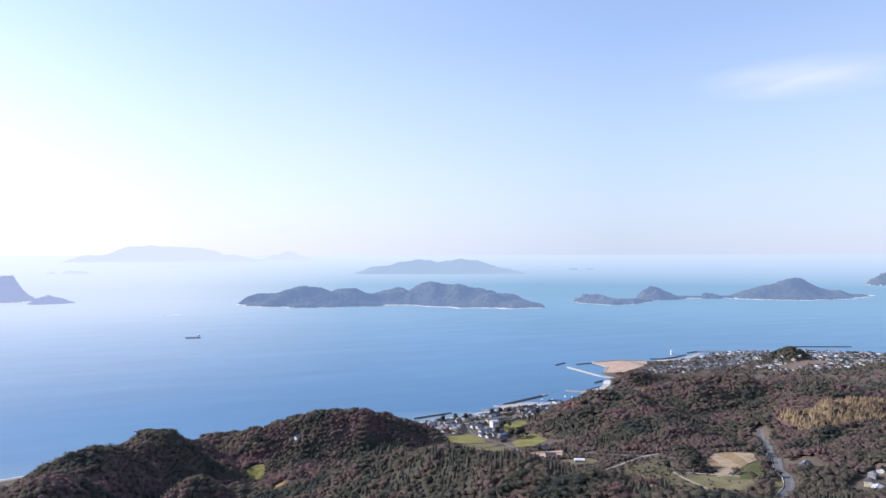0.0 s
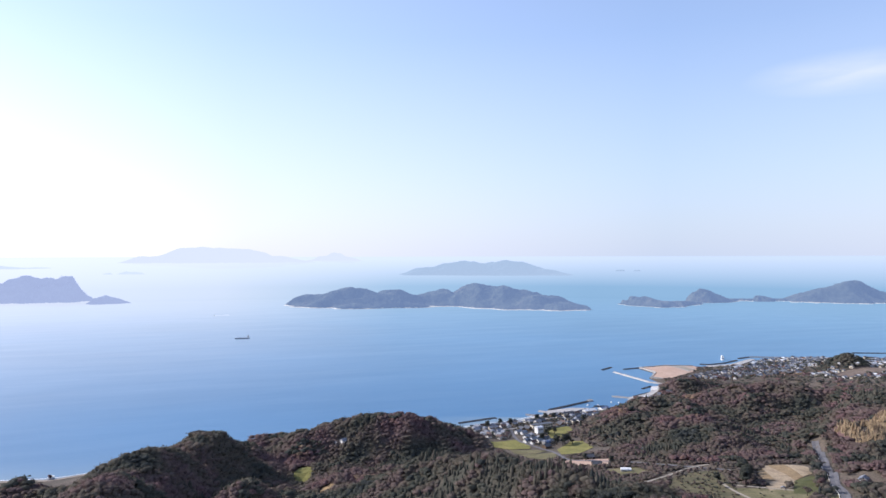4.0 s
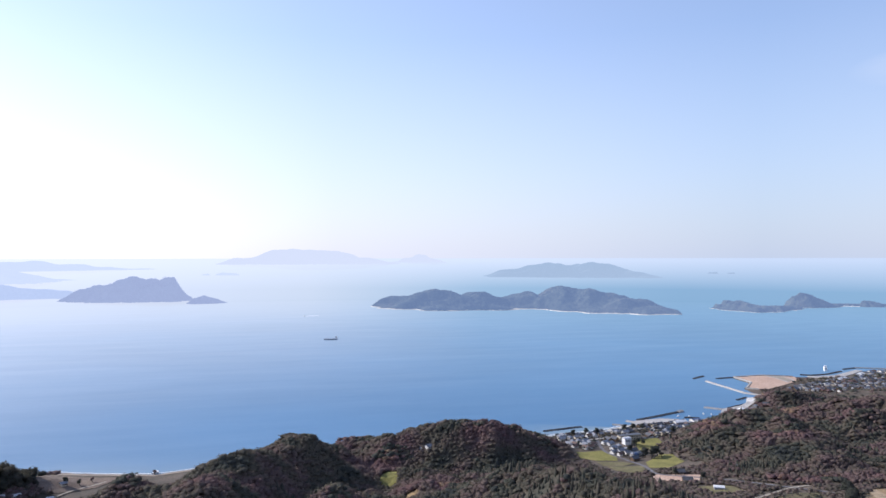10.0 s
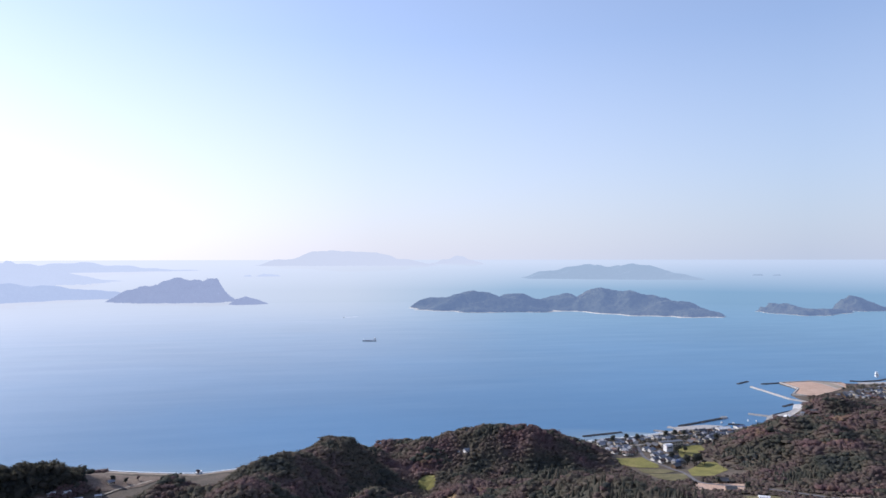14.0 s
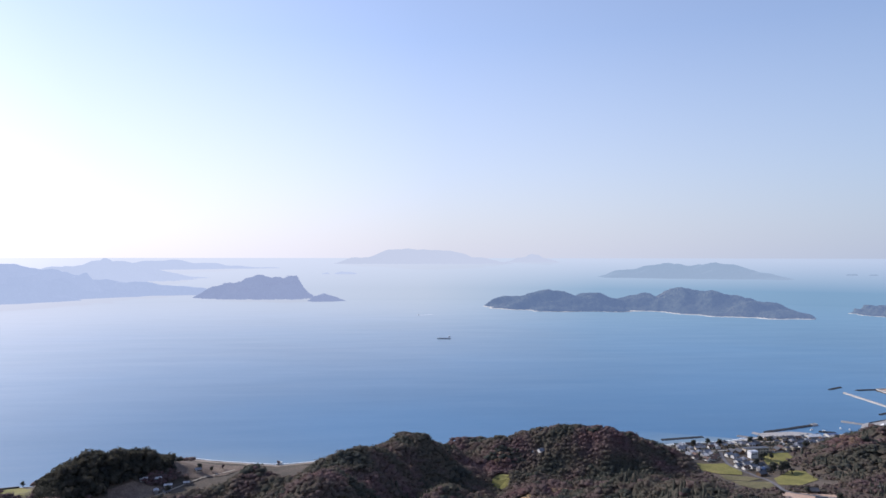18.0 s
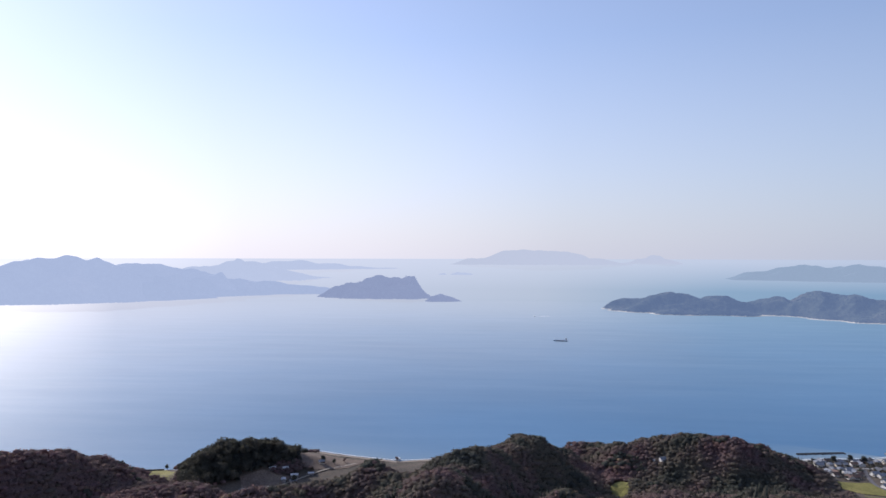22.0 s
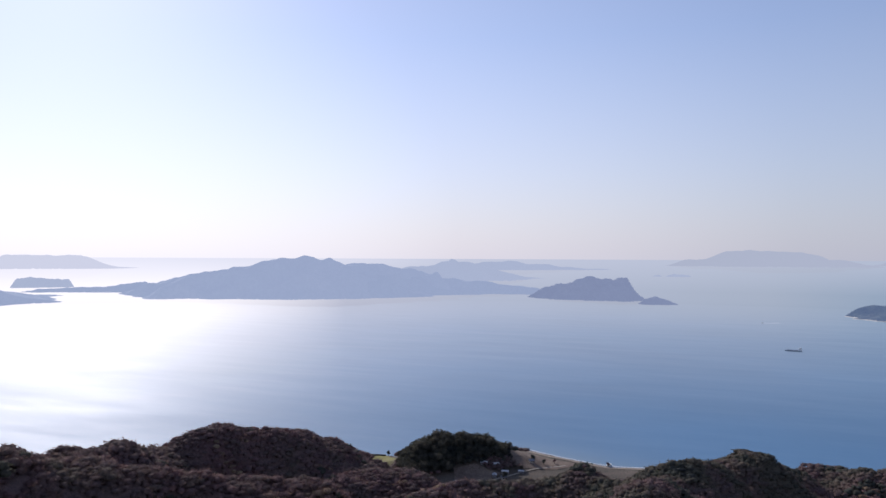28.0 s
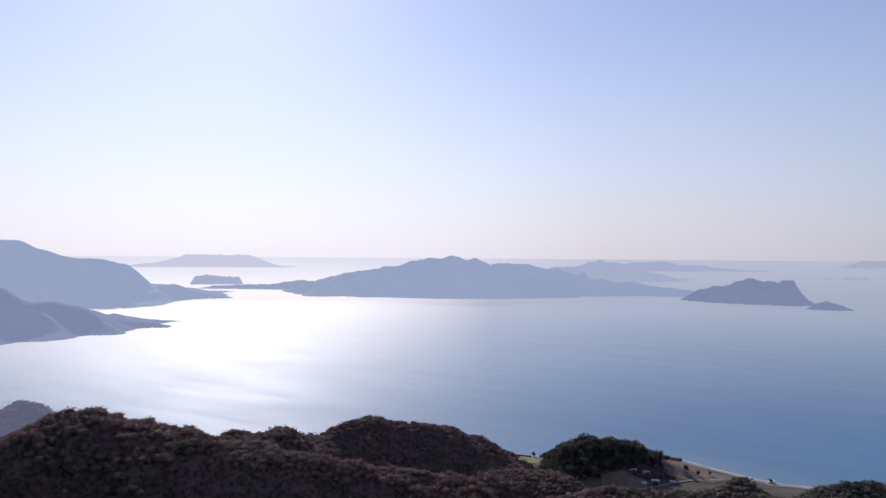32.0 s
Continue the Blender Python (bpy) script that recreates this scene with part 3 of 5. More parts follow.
def plant(x0, x1, y0, y1, gap, seed):
    rng = np.random.RandomState(seed)
    x, y = np.meshgrid(np.arange(x0, x1, gap), np.arange(y0, y1, gap * 0.87))
    x[1::2] += gap / 2
    x, y = (x + rng.uniform(-0.36, 0.36, x.shape) * gap).ravel(), (y + rng.uniform(-0.36, 0.36, y.shape) * gap).ravel()
    z, s, rough = land_height(x, y)
    far_off = np.hypot(x, y)
    want = (rough > 0.12) | ((y < 735) & (x > 380)) | ((s > 330) & (y < 640)) | ((x > 512) & (x < 1000) & (y < 905)) | ((x > 700) & (s > 25) & (rng.uniform(size=x.shape) > 0.4))
    want |= (x > -60) & (x < 215) & (y > 640) & (s > 12)
    want |= ((x > 500) & (x < 620) & (y > 640) & (y < 895)) | ((x > 300) & (x < 384) & (y > 700) & (y < 880) & (s > 12))
    want |= (x > 770) & (x < 1000) & (y > 980) & (y < 1170) & (s > 12)
    want &= (s > 9) & ~((x > 1000) & (rough < 0.5) & (rng.uniform(size=x.shape) > 0.3))
    want &= ~((far_off > 900) & (rng.uniform(size=x.shape) > 0.62))
    open_land = (rough < 0.12) & (x < 1000)
    want &= ~(open_land & (rng.uniform(size=x.shape) > 0.72))
    for poly in CLEARINGS:
        want &= ~inside(x, y, poly)
    for line, width in ROADS:
        want &= ~near_line(x, y, line, width / 2 + 2.5)
    return x[want], y[want], z[want], open_land[want], far_off[want], rng




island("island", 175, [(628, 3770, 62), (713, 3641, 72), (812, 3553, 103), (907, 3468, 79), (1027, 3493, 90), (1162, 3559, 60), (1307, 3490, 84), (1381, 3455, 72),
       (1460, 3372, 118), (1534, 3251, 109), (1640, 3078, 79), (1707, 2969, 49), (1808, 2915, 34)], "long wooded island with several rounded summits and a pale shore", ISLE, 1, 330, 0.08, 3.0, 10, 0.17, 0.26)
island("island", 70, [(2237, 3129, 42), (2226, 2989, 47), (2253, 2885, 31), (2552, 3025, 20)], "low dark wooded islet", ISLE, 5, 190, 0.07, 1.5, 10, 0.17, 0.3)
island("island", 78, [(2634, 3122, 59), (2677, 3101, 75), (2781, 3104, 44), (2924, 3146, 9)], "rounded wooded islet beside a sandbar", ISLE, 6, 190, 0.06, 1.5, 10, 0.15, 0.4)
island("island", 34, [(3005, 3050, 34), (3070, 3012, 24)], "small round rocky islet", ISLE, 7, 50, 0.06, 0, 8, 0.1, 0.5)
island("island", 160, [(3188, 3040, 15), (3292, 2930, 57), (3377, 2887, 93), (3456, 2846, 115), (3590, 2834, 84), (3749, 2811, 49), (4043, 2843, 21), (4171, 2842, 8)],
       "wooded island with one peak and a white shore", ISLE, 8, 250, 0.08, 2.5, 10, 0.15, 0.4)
island("island", 95, [(5480, 3700, 62), (5590, 3690, 110), (5750, 3620, 130), (5950, 3520, 90)], "wooded island, blue with painted haze, with a pale shore", ISLE, 9, 90, 0.08, 3.0, 0, 0.15, 0.6)
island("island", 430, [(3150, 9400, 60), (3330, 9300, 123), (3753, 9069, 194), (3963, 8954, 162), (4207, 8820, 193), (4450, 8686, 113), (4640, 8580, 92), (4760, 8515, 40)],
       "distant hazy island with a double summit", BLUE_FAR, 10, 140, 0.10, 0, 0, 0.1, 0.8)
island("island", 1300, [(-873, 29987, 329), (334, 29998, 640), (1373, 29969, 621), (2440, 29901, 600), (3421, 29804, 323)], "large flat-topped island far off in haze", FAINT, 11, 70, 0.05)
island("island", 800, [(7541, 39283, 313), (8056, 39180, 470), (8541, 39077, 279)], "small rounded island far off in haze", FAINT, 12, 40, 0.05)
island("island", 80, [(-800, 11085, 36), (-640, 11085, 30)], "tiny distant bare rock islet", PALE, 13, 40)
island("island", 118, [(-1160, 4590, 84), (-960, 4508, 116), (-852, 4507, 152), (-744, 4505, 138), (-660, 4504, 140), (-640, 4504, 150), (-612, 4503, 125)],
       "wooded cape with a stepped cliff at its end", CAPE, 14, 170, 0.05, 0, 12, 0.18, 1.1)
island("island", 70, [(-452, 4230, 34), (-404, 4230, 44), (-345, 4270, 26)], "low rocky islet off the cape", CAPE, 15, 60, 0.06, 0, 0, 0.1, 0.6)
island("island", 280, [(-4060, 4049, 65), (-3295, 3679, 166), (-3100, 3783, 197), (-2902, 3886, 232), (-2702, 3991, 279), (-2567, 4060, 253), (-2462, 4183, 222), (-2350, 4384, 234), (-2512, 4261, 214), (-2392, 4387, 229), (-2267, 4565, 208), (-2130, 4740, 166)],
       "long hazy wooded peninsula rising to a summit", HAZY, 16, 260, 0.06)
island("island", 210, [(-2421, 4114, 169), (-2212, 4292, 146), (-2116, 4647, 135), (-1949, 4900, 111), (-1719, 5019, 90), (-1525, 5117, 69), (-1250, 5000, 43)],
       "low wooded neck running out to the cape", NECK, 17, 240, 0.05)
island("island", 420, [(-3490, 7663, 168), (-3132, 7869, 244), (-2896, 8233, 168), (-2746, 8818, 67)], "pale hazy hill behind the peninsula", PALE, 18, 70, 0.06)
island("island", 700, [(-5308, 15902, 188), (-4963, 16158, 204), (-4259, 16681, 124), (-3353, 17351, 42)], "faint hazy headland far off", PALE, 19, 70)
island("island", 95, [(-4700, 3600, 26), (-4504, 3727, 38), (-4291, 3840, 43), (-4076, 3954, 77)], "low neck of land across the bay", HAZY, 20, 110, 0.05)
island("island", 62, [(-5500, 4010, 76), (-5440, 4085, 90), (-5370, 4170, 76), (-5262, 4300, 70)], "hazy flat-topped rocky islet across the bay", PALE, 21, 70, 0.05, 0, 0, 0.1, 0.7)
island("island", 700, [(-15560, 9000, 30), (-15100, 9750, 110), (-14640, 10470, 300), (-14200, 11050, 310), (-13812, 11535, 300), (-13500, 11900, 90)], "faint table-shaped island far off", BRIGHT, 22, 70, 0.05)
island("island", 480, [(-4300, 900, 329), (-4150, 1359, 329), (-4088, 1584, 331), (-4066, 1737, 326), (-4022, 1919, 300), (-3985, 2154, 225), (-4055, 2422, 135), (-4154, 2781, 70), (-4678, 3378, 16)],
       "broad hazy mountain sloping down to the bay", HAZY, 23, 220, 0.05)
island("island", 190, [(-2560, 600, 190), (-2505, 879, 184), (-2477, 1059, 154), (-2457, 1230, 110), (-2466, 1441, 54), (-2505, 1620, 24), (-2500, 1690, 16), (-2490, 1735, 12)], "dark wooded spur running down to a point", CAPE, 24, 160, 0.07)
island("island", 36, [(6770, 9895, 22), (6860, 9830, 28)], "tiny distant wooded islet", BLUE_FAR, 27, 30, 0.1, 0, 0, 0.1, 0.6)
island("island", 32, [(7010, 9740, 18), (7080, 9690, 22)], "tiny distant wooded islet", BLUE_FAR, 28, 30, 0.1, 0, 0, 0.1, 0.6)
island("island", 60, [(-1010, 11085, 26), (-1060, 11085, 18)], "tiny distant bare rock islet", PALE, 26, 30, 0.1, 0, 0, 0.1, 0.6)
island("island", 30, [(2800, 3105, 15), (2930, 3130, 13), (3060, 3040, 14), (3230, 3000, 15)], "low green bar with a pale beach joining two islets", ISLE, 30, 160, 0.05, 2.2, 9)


# ---- open ground: fields, yards and roads keep the woods away ----
CLEARINGS, ROADS = [], []


def clearing(*poly):
    CLEARINGS.append(list(poly))
    return list(poly)


def road_line(width, *line):
    ROADS.append((list(line), width))
    return list(line)


PADDY_1 = clearing((489, 893), (528, 894), (522, 872), (490, 842), (470, 841))
PADDY_2 = clearing((447, 785), (490, 822), (502, 812), (492, 770), (452, 741), (434, 752))
PADDY_3 = clearing((383, 850), (420, 853), (429, 826), (420, 806), (394, 812), (378, 826))
PADDY_4 = clearing((392, 808), (424, 800), (432, 784), (412, 778), (392, 790))
PADDY_5 = clearing((394, 784), (412, 774), (434, 768), (420, 735), (400, 734), (392, 756))
YARD = clearing((415, 716), (462, 690), (440, 661), (402, 684))
BARN_YARD = clearing((424, 640), (455, 634), (452, 600), (418, 604))
FIELD_1 = clearing((533, 541), (565, 559), (605, 538), (560, 502), (526, 473), (493, 477), (508, 510))
FIELD_2 = clearing((463, 503), (495, 472), (530, 470), (505, 440), (462, 420), (444, 444), (449, 473))
FIELD_3 = clearing((499, 430), (512, 424), (478, 396), (470, 406))
HILL_FIELD = clearing((114, 789), (121, 796), (133, 815), (136, 800), (135, 786), (132, 769), (125, 770), (116, 777))
HILL_PATCH = clearing((129, 706), (140, 707), (145, 708), (139, 684), (131, 679), (126, 696))
VALE_SCRUB = clearing((104, 836), (118, 850), (128, 856), (122, 845), (110, 828))
WEST_PADDY = clearing((-458, 817), (-418, 824), (-392, 800), (-380, 748), (-395, 738), (-420, 780))
WEST_GAP = clearing((-404, 742), (-380, 712), (-362, 720), (-374, 756), (-390, 800))
WEST_FIELD_1 = clearing((-306, 780), (-284, 798), (-252, 801), (-262, 772), (-296, 758))
WEST_FIELD_2 = clearing((-262, 846), (-258, 885), (-239, 895), (-175, 884), (-195, 850), (-240, 826))
TOWN_FIELD = clearing((1184, 1034), (1318, 1084), (1400, 1060), (1330, 1000), (1200, 980))
HOUSE_LOT_1 = clearing((548, 462), (574, 458), (570, 428), (546, 430))
HOUSE_LOT_2 = clearing((520, 384), (582, 396), (586, 366), (515, 345))
LONE_LOT = clearing((172, 858), (190, 856), (192, 845), (172, 848))
MAIN_ROAD = road_line(8.5, (690, 612), (660, 577), (616, 534), (562, 480), (521, 438), (506, 414), (486, 402), (440, 380), (380, 340))
VILLAGE_ROAD = road_line(5.0, (440, 905), (430, 876), (420, 843), (436, 800), (436, 770), (429, 745), (418, 714), (440, 690), (468, 660), (500, 600), (520, 560))
FIELD_TRACK = road_line(3.5, (473, 524), (462, 503), (452, 474), (446, 446), (434, 434))
LOWER_TRACK = road_line(3.5, (475, 505), (495, 472), (510, 452), (521, 438))
WEST_TRACK = road_line(3.0, (-300, 752), (-268, 764), (-246, 792), (-222, 836), (-190, 870))
VILLAGE_LANE_1 = road_line(3.5, (392, 902), (430, 908), (476, 914), (520, 918))
VILLAGE_LANE_2 = road_line(3.5, (478, 948), (540, 950), (600, 952), (650, 962), (690, 985))
RECLAIMED = clearing((962, 1312), (956, 1250), (906, 1200), (924, 1168), (987, 1199), (1057, 1236), (1088, 1288), (1036, 1317))
QUAY_ROAD = road_line(16, (690, 985), (735, 1008), (775, 1040), (815, 1068))
SCRUB_FIELD = clearing((446, 564), (487, 576), (509, 567), (470, 505), (432, 439), (423, 428), (360, 400), (380, 470), (414, 524))
OLIVE_PLOT = clearing((528, 491), (559, 498), (503, 441), (490, 456))
TERRACE_TRACK = road_line(4.0, (420, 566), (456, 577), (490, 592), (506, 601), (523, 597))
x, y, z, scrub, d, rng = plant(-1260, 1750, 120, 1250, 4.9, 11)
n = len(x)
spread = rng.uniform(size=n)
tint = np.clip(0.42 + 0.28 * wave(x, y, 140, 21) + 0.20 * wave(x, y, 55, 22) + 0.12 * (spread - 0.5), 0.02, 0.84)
tall = 1 + 0.16 * wave(x, y, 70, 23) + 0.12 * wave(x, y, 24, 25)
radius = (2.6 + 2.6 * rng.uniform(size=n) ** 1.6) * (1 + 0.18 * wave(x, y, 50, 24))
height = (4.2 + 0.65 * radius + rng.uniform(-0.8, 1.0, n)) * tall
dark = (wave(x, y, 58, 41) > 0.55) & (rng.uniform(size=n) > 0.12)
tint[dark] = 0.05 + 0.22 * spread[dark]
height[dark] *= 1.12
radius[scrub] *= 0.72
height[scrub] *= 0.55
# russet western woods; the paler tints also stand in for light on shaded slopes
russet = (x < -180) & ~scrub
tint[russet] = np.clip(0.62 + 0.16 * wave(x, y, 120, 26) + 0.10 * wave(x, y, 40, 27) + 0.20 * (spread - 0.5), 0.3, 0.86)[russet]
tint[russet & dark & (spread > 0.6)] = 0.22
tint[scrub] = 0.30 + 0.25 * spread[scrub]
grove = inside(x, y, [(-374, 764), (-352, 734), (-300, 776), (-240, 850), (-235, 885), (-280, 885), (-386, 806)])
height[grove] *= np.where(spread > 0.70, 1.9, 1.1)[grove]
radius[grove] *= np.where(spread > 0.70, 1.75, 1.0)[grove]
tint[grove] = 0.02 + 0.22 * spread[grove]
cedar = (wave(x, y, 120, 31) + 0.6 * wave(x, y, 45, 32) > 0.78) & ~grove & ~scrub & (x < 1000) & (x > 0)
cedar |= (np.hypot(x - 262, y - 470) < 55) & (spread > 0.45)
gold = ((x - 785) / 105) ** 2 + ((y - 572) / 30) ** 2 < 1 + 0.6 * wave(x, y, 60, 33)
gold &= spread > 0.06
cedar &= ~gold & ((y < 770) | (x > 500))
tint[cedar] = 0.06 + 0.26 * spread[cedar]
tint[gold] = 0.92 + 0.06 * spread[gold]
tint[x > 1250] *= 0.45
radius[d > 900] *= 1.2
west = x < -180
far_shore = x < -900
near, middle = west & (d < 390), (west & (d < 520)) | ((d > 385) & (d < 470)) | grove
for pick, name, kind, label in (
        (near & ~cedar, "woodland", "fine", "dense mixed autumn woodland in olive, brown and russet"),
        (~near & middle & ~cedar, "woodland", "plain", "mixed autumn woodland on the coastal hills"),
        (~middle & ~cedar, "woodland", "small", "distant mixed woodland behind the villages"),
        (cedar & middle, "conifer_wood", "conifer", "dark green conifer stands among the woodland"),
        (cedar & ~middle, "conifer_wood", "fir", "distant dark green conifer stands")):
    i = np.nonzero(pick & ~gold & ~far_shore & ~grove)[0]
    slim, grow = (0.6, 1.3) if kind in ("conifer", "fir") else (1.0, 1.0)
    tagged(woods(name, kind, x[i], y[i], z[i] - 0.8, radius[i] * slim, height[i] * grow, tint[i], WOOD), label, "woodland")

# the golden bamboo: slender plumes standing close
i = np.repeat(np.nonzero(gold)[0], 5)
bx, by = x[i] + rng.uniform(-3.2, 3.2, len(i)), y[i] + rng.uniform(-3.2, 3.2, len(i))
tagged(woods("bamboo_grove", "fir", bx, by, land_height(bx, by)[0] - 0.5, rng.uniform(0.9, 1.7, len(i)), rng.uniform(6.5, 10.5, len(i)), np.clip(tint[i] + rng.uniform(-0.06, 0.04, len(i)), 0, 0.97), WOOD),
       "golden feathery bamboo grove on the hillside", "bamboo")
i = np.nonzero(grove)[0]
tagged(woods("woodland", "fine", x[i], y[i], z[i] - 0.8, radius[i], height[i], tint[i], WOOD, deep=0.46), "dark evergreen grove of great rounded crowns by the beach", "woodland")
# the wooded knob across the western bay, its haze towards the sun painted in as a glow
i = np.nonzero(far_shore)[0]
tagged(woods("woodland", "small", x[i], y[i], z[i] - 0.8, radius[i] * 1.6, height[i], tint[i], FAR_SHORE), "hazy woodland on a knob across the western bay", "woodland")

# the lower storey that closes the woods between the crowns
cell = 6.0
ux, uy = np.arange(-1260, 1755, cell), np.arange(114, 1255, cell)
i, j = np.clip(((x - ux[0]) / cell).round().astype(int), 0, len(ux) - 1), np.clip(((y - uy[0]) / cell).round().astype(int), 0, len(uy) - 1)


def spread_out(w):
    """Sum over a cell and its neighbours."""
    p = np.pad(w, 1)
    return sum(p[a:a + w.shape[0], b:b + w.shape[1]] for a in range(3) for b in range(3))


sums = []
for w in (np.ones(n), tint, height):
    g = np.zeros((len(uy), len(ux)))
    np.add.at(g, (j, i), w)
    sums.append(spread_out(g))
mean_tint, mean_tall = (q / np.maximum(sums[0], 1) for q in sums[1:])
UX, UY = np.meshgrid(ux, uy)
UZ = land_height(UX, UY)[0] + mean_tall * (0.36 + 0.10 * wave(UX, UY, 17, 61) + 0.06 * wave(UX, UY, 9, 62))
UN = np.stack([-np.gradient(UZ, cell, axis=1).ravel(), -np.gradient(UZ, cell, axis=0).ravel(), np.ones(UX.size)], 1)
UN /= np.linalg.norm(UN, axis=1)[:, None]
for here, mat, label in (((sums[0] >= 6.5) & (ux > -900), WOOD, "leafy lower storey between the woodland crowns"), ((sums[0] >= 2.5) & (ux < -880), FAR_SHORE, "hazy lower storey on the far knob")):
    f = grid_faces(len(ux), len(uy))
    f = f[here.ravel()[f].all(1)]
    used, inv = np.unique(f, return_inverse=True)
    under = mesh_object("understory", np.stack([UX.ravel(), UY.ravel(), UZ.ravel()], 1)[used], inv.reshape(f.shape), mat)
    under.data.attributes.new("lie", "FLOAT_VECTOR", "POINT").data.foreach_set("vector", UN[used].astype(np.float32).ravel())
    under.data.attributes.new("tint", "FLOAT", "POINT").data.foreach_set("value", mean_tint.ravel()[used].astype(np.float32))
    tagged(under, label, "understory", kind="stuff")

# shrubs dotted over the open hillside and the edges of the plots
sx, sy = rng.uniform(360, 560, 900), rng.uniform(400, 580, 900)
k = inside(sx, sy, SCRUB_FIELD) | (inside(sx, sy, FIELD_2) & (rng.uniform(size=900) > 0.8))
for line, width in ROADS:
    k &= ~near_line(sx, sy, line, width / 2 + 1.5)
sx, sy = sx[k], sy[k]
m = len(sx)
tagged(woods("shrubs", "plain", sx, sy, land_height(sx, sy)[0] - 0.2, rng.uniform(0.8, 2.0, m), rng.uniform(1.4, 3.2, m), rng.uniform(0.1, 0.5, m), WOOD), "low olive shrubs scattered over rough grass", "shrubs")


# ---- helpers for things ----
def part(name, bm, mat, parent=None, label="", smooth=False):
    me = bpy.data.meshes.new(name)
    bm.to_mesh(me)
    bm.free()
    if smooth:
        me.polygons.foreach_set("use_smooth", [True] * len(me.polygons))
    me.materials.append(mat)
    ob = new(name, me)
    ob.parent = parent
    return tagged(ob, label)


def box(bm, x0, x1, y0, y1, z0, z1):
    m = Matrix.LocRotScale(((x0 + x1) / 2, (y0 + y1) / 2, (z0 + z1) / 2), None, (x1 - x0, y1 - y0, z1 - z0))
    return bmesh.ops.create_cube(bm, size=1.0, matrix=m)["verts"]


def prism(bm, ring, x0, x1):
    """A prism along x with the ring of (y, z) points as its section."""
    a = [bm.verts.new((x0, y, z)) for y, z in ring]
    b = [bm.verts.new((x1, y, z)) for y, z in ring]
    bm.faces.new(a)
    bm.faces.new(b[::-1])
    for i in range(len(ring)):
        j = (i + 1) % len(ring)
        bm.faces.new((a[j], a[i], b[i], b[j]))


def ground_z(x, y):
    return float(land_height(np.array([x]), np.array([y]))[0][0])


def drape(bm, lift):
    co = np.array([v.co[:] for v in bm.verts])
    z = land_height(co[:, 0], co[:, 1])[0]
    for v, h in zip(bm.verts, z):
        v.co.z = max(h, 0.2) + lift


def plot(name, poly, mat, label, category="field", lift=0.5, cell=9.0):
    """A field laid on the ground, with a low bank round it."""
    bm = bmesh.new()
    bm.faces.new([bm.verts.new((x, y, 0)) for x, y in poly])
    xs, ys = [p[0] for p in poly], [p[1] for p in poly]
    for axis, a, b in ((0, min(xs), max(xs)), (1, min(ys), max(ys))):
        c = a + cell
        while c < b:
            no = Vector((1, 0, 0)) if axis == 0 else Vector((0, 1, 0))
            bmesh.ops.bisect_plane(bm, geom=bm.verts[:] + bm.edges[:] + bm.faces[:], plane_co=no * c, plane_no=no)
            c += cell
    drape(bm, lift)
    bmesh.ops.recalc_face_normals(bm, faces=bm.faces[:])
    if sum(f.normal.z for f in bm.faces) < 0:
        bmesh.ops.reverse_faces(bm, faces=bm.faces[:])
    ob = part(name, bm, mat)
    return tagged(ob, label, category)


def ribbon(name, line, width, mat, label, category, lift=0.55, kind="structure", step=8.0):
    pts = [Vector((*p, 0)) for p in line]
    fine = []
    for a, b in zip(pts, pts[1:]):
        n = max(1, int((b - a).length / step))
        fine += [a.lerp(b, k / n) for k in range(n)]
    fine.append(pts[-1])
    for _ in range(6):
        fine = [fine[0]] + [(a + 2 * b + c) / 4 for a, b, c in zip(fine, fine[1:], fine[2:])] + [fine[-1]]
    bm = bmesh.new()
    rows = []
    for i, p in enumerate(fine):
        d = (fine[min(i + 1, len(fine) - 1)] - fine[max(i - 1, 0)]).normalized()
        side = Vector((-d.y, d.x, 0)) * width / 2
        h = ground_z(p.x, p.y)
        rows.append([bm.verts.new((*(p + side * k).xy, max(h, max(0.2, ground_z(*(p + side * k).xy))) + lift)) for k in (1, 0.5, 0, -0.5, -1)])
    for a, b in zip(rows, rows[1:]):
        for k in range(4):
            bm.faces.new((a[k], a[k + 1], b[k + 1], b[k]))
    bmesh.ops.recalc_face_normals(bm, faces=bm.faces[:])
    if sum(f.normal.z for f in bm.faces) < 0:
        bmesh.ops.reverse_faces(bm, faces=bm.faces[:])
    return tagged(part(name, bm, mat), label, category, kind=kind), fine


def plain(name, colour, rough=0.8, scale=0.4, spread=0.25, spec=0.3):
    lo, hi = tuple(c * (1 - spread) for c in colour), tuple(min(1, c * (1 + spread)) for c in colour)
    return speckled(name, ((0.3, lo), (0.7, hi)), scale, scale * 6, rough, spec)


PADDY = speckled("ripe_paddy", ((0.3, (0.145, 0.140, 0.045)), (0.55, (0.205, 0.188, 0.060)), (0.75, (0.265, 0.225, 0.088))), 0.05, 0.7, bump=0.3)
MEADOW = speckled("rough_grass", ((0.3, (0.098, 0.090, 0.045)), (0.5, (0.150, 0.134, 0.068)), (0.7, (0.195, 0.165, 0.10))), 0.06, 0.6, bump=0.4)
TILLED = speckled("tilled_earth", ((0.3, (0.16, 0.11, 0.065)), (0.5, (0.24, 0.17, 0.095)), (0.7, (0.31, 0.22, 0.12))), 0.09, 0.8, bump=0.3)
STRAW = speckled("dry_stubble", ((0.3, (0.22, 0.165, 0.11)), (0.5, (0.31, 0.24, 0.16)), (0.7, (0.38, 0.30, 0.20))), 0.12, 0.9, bump=0.3)
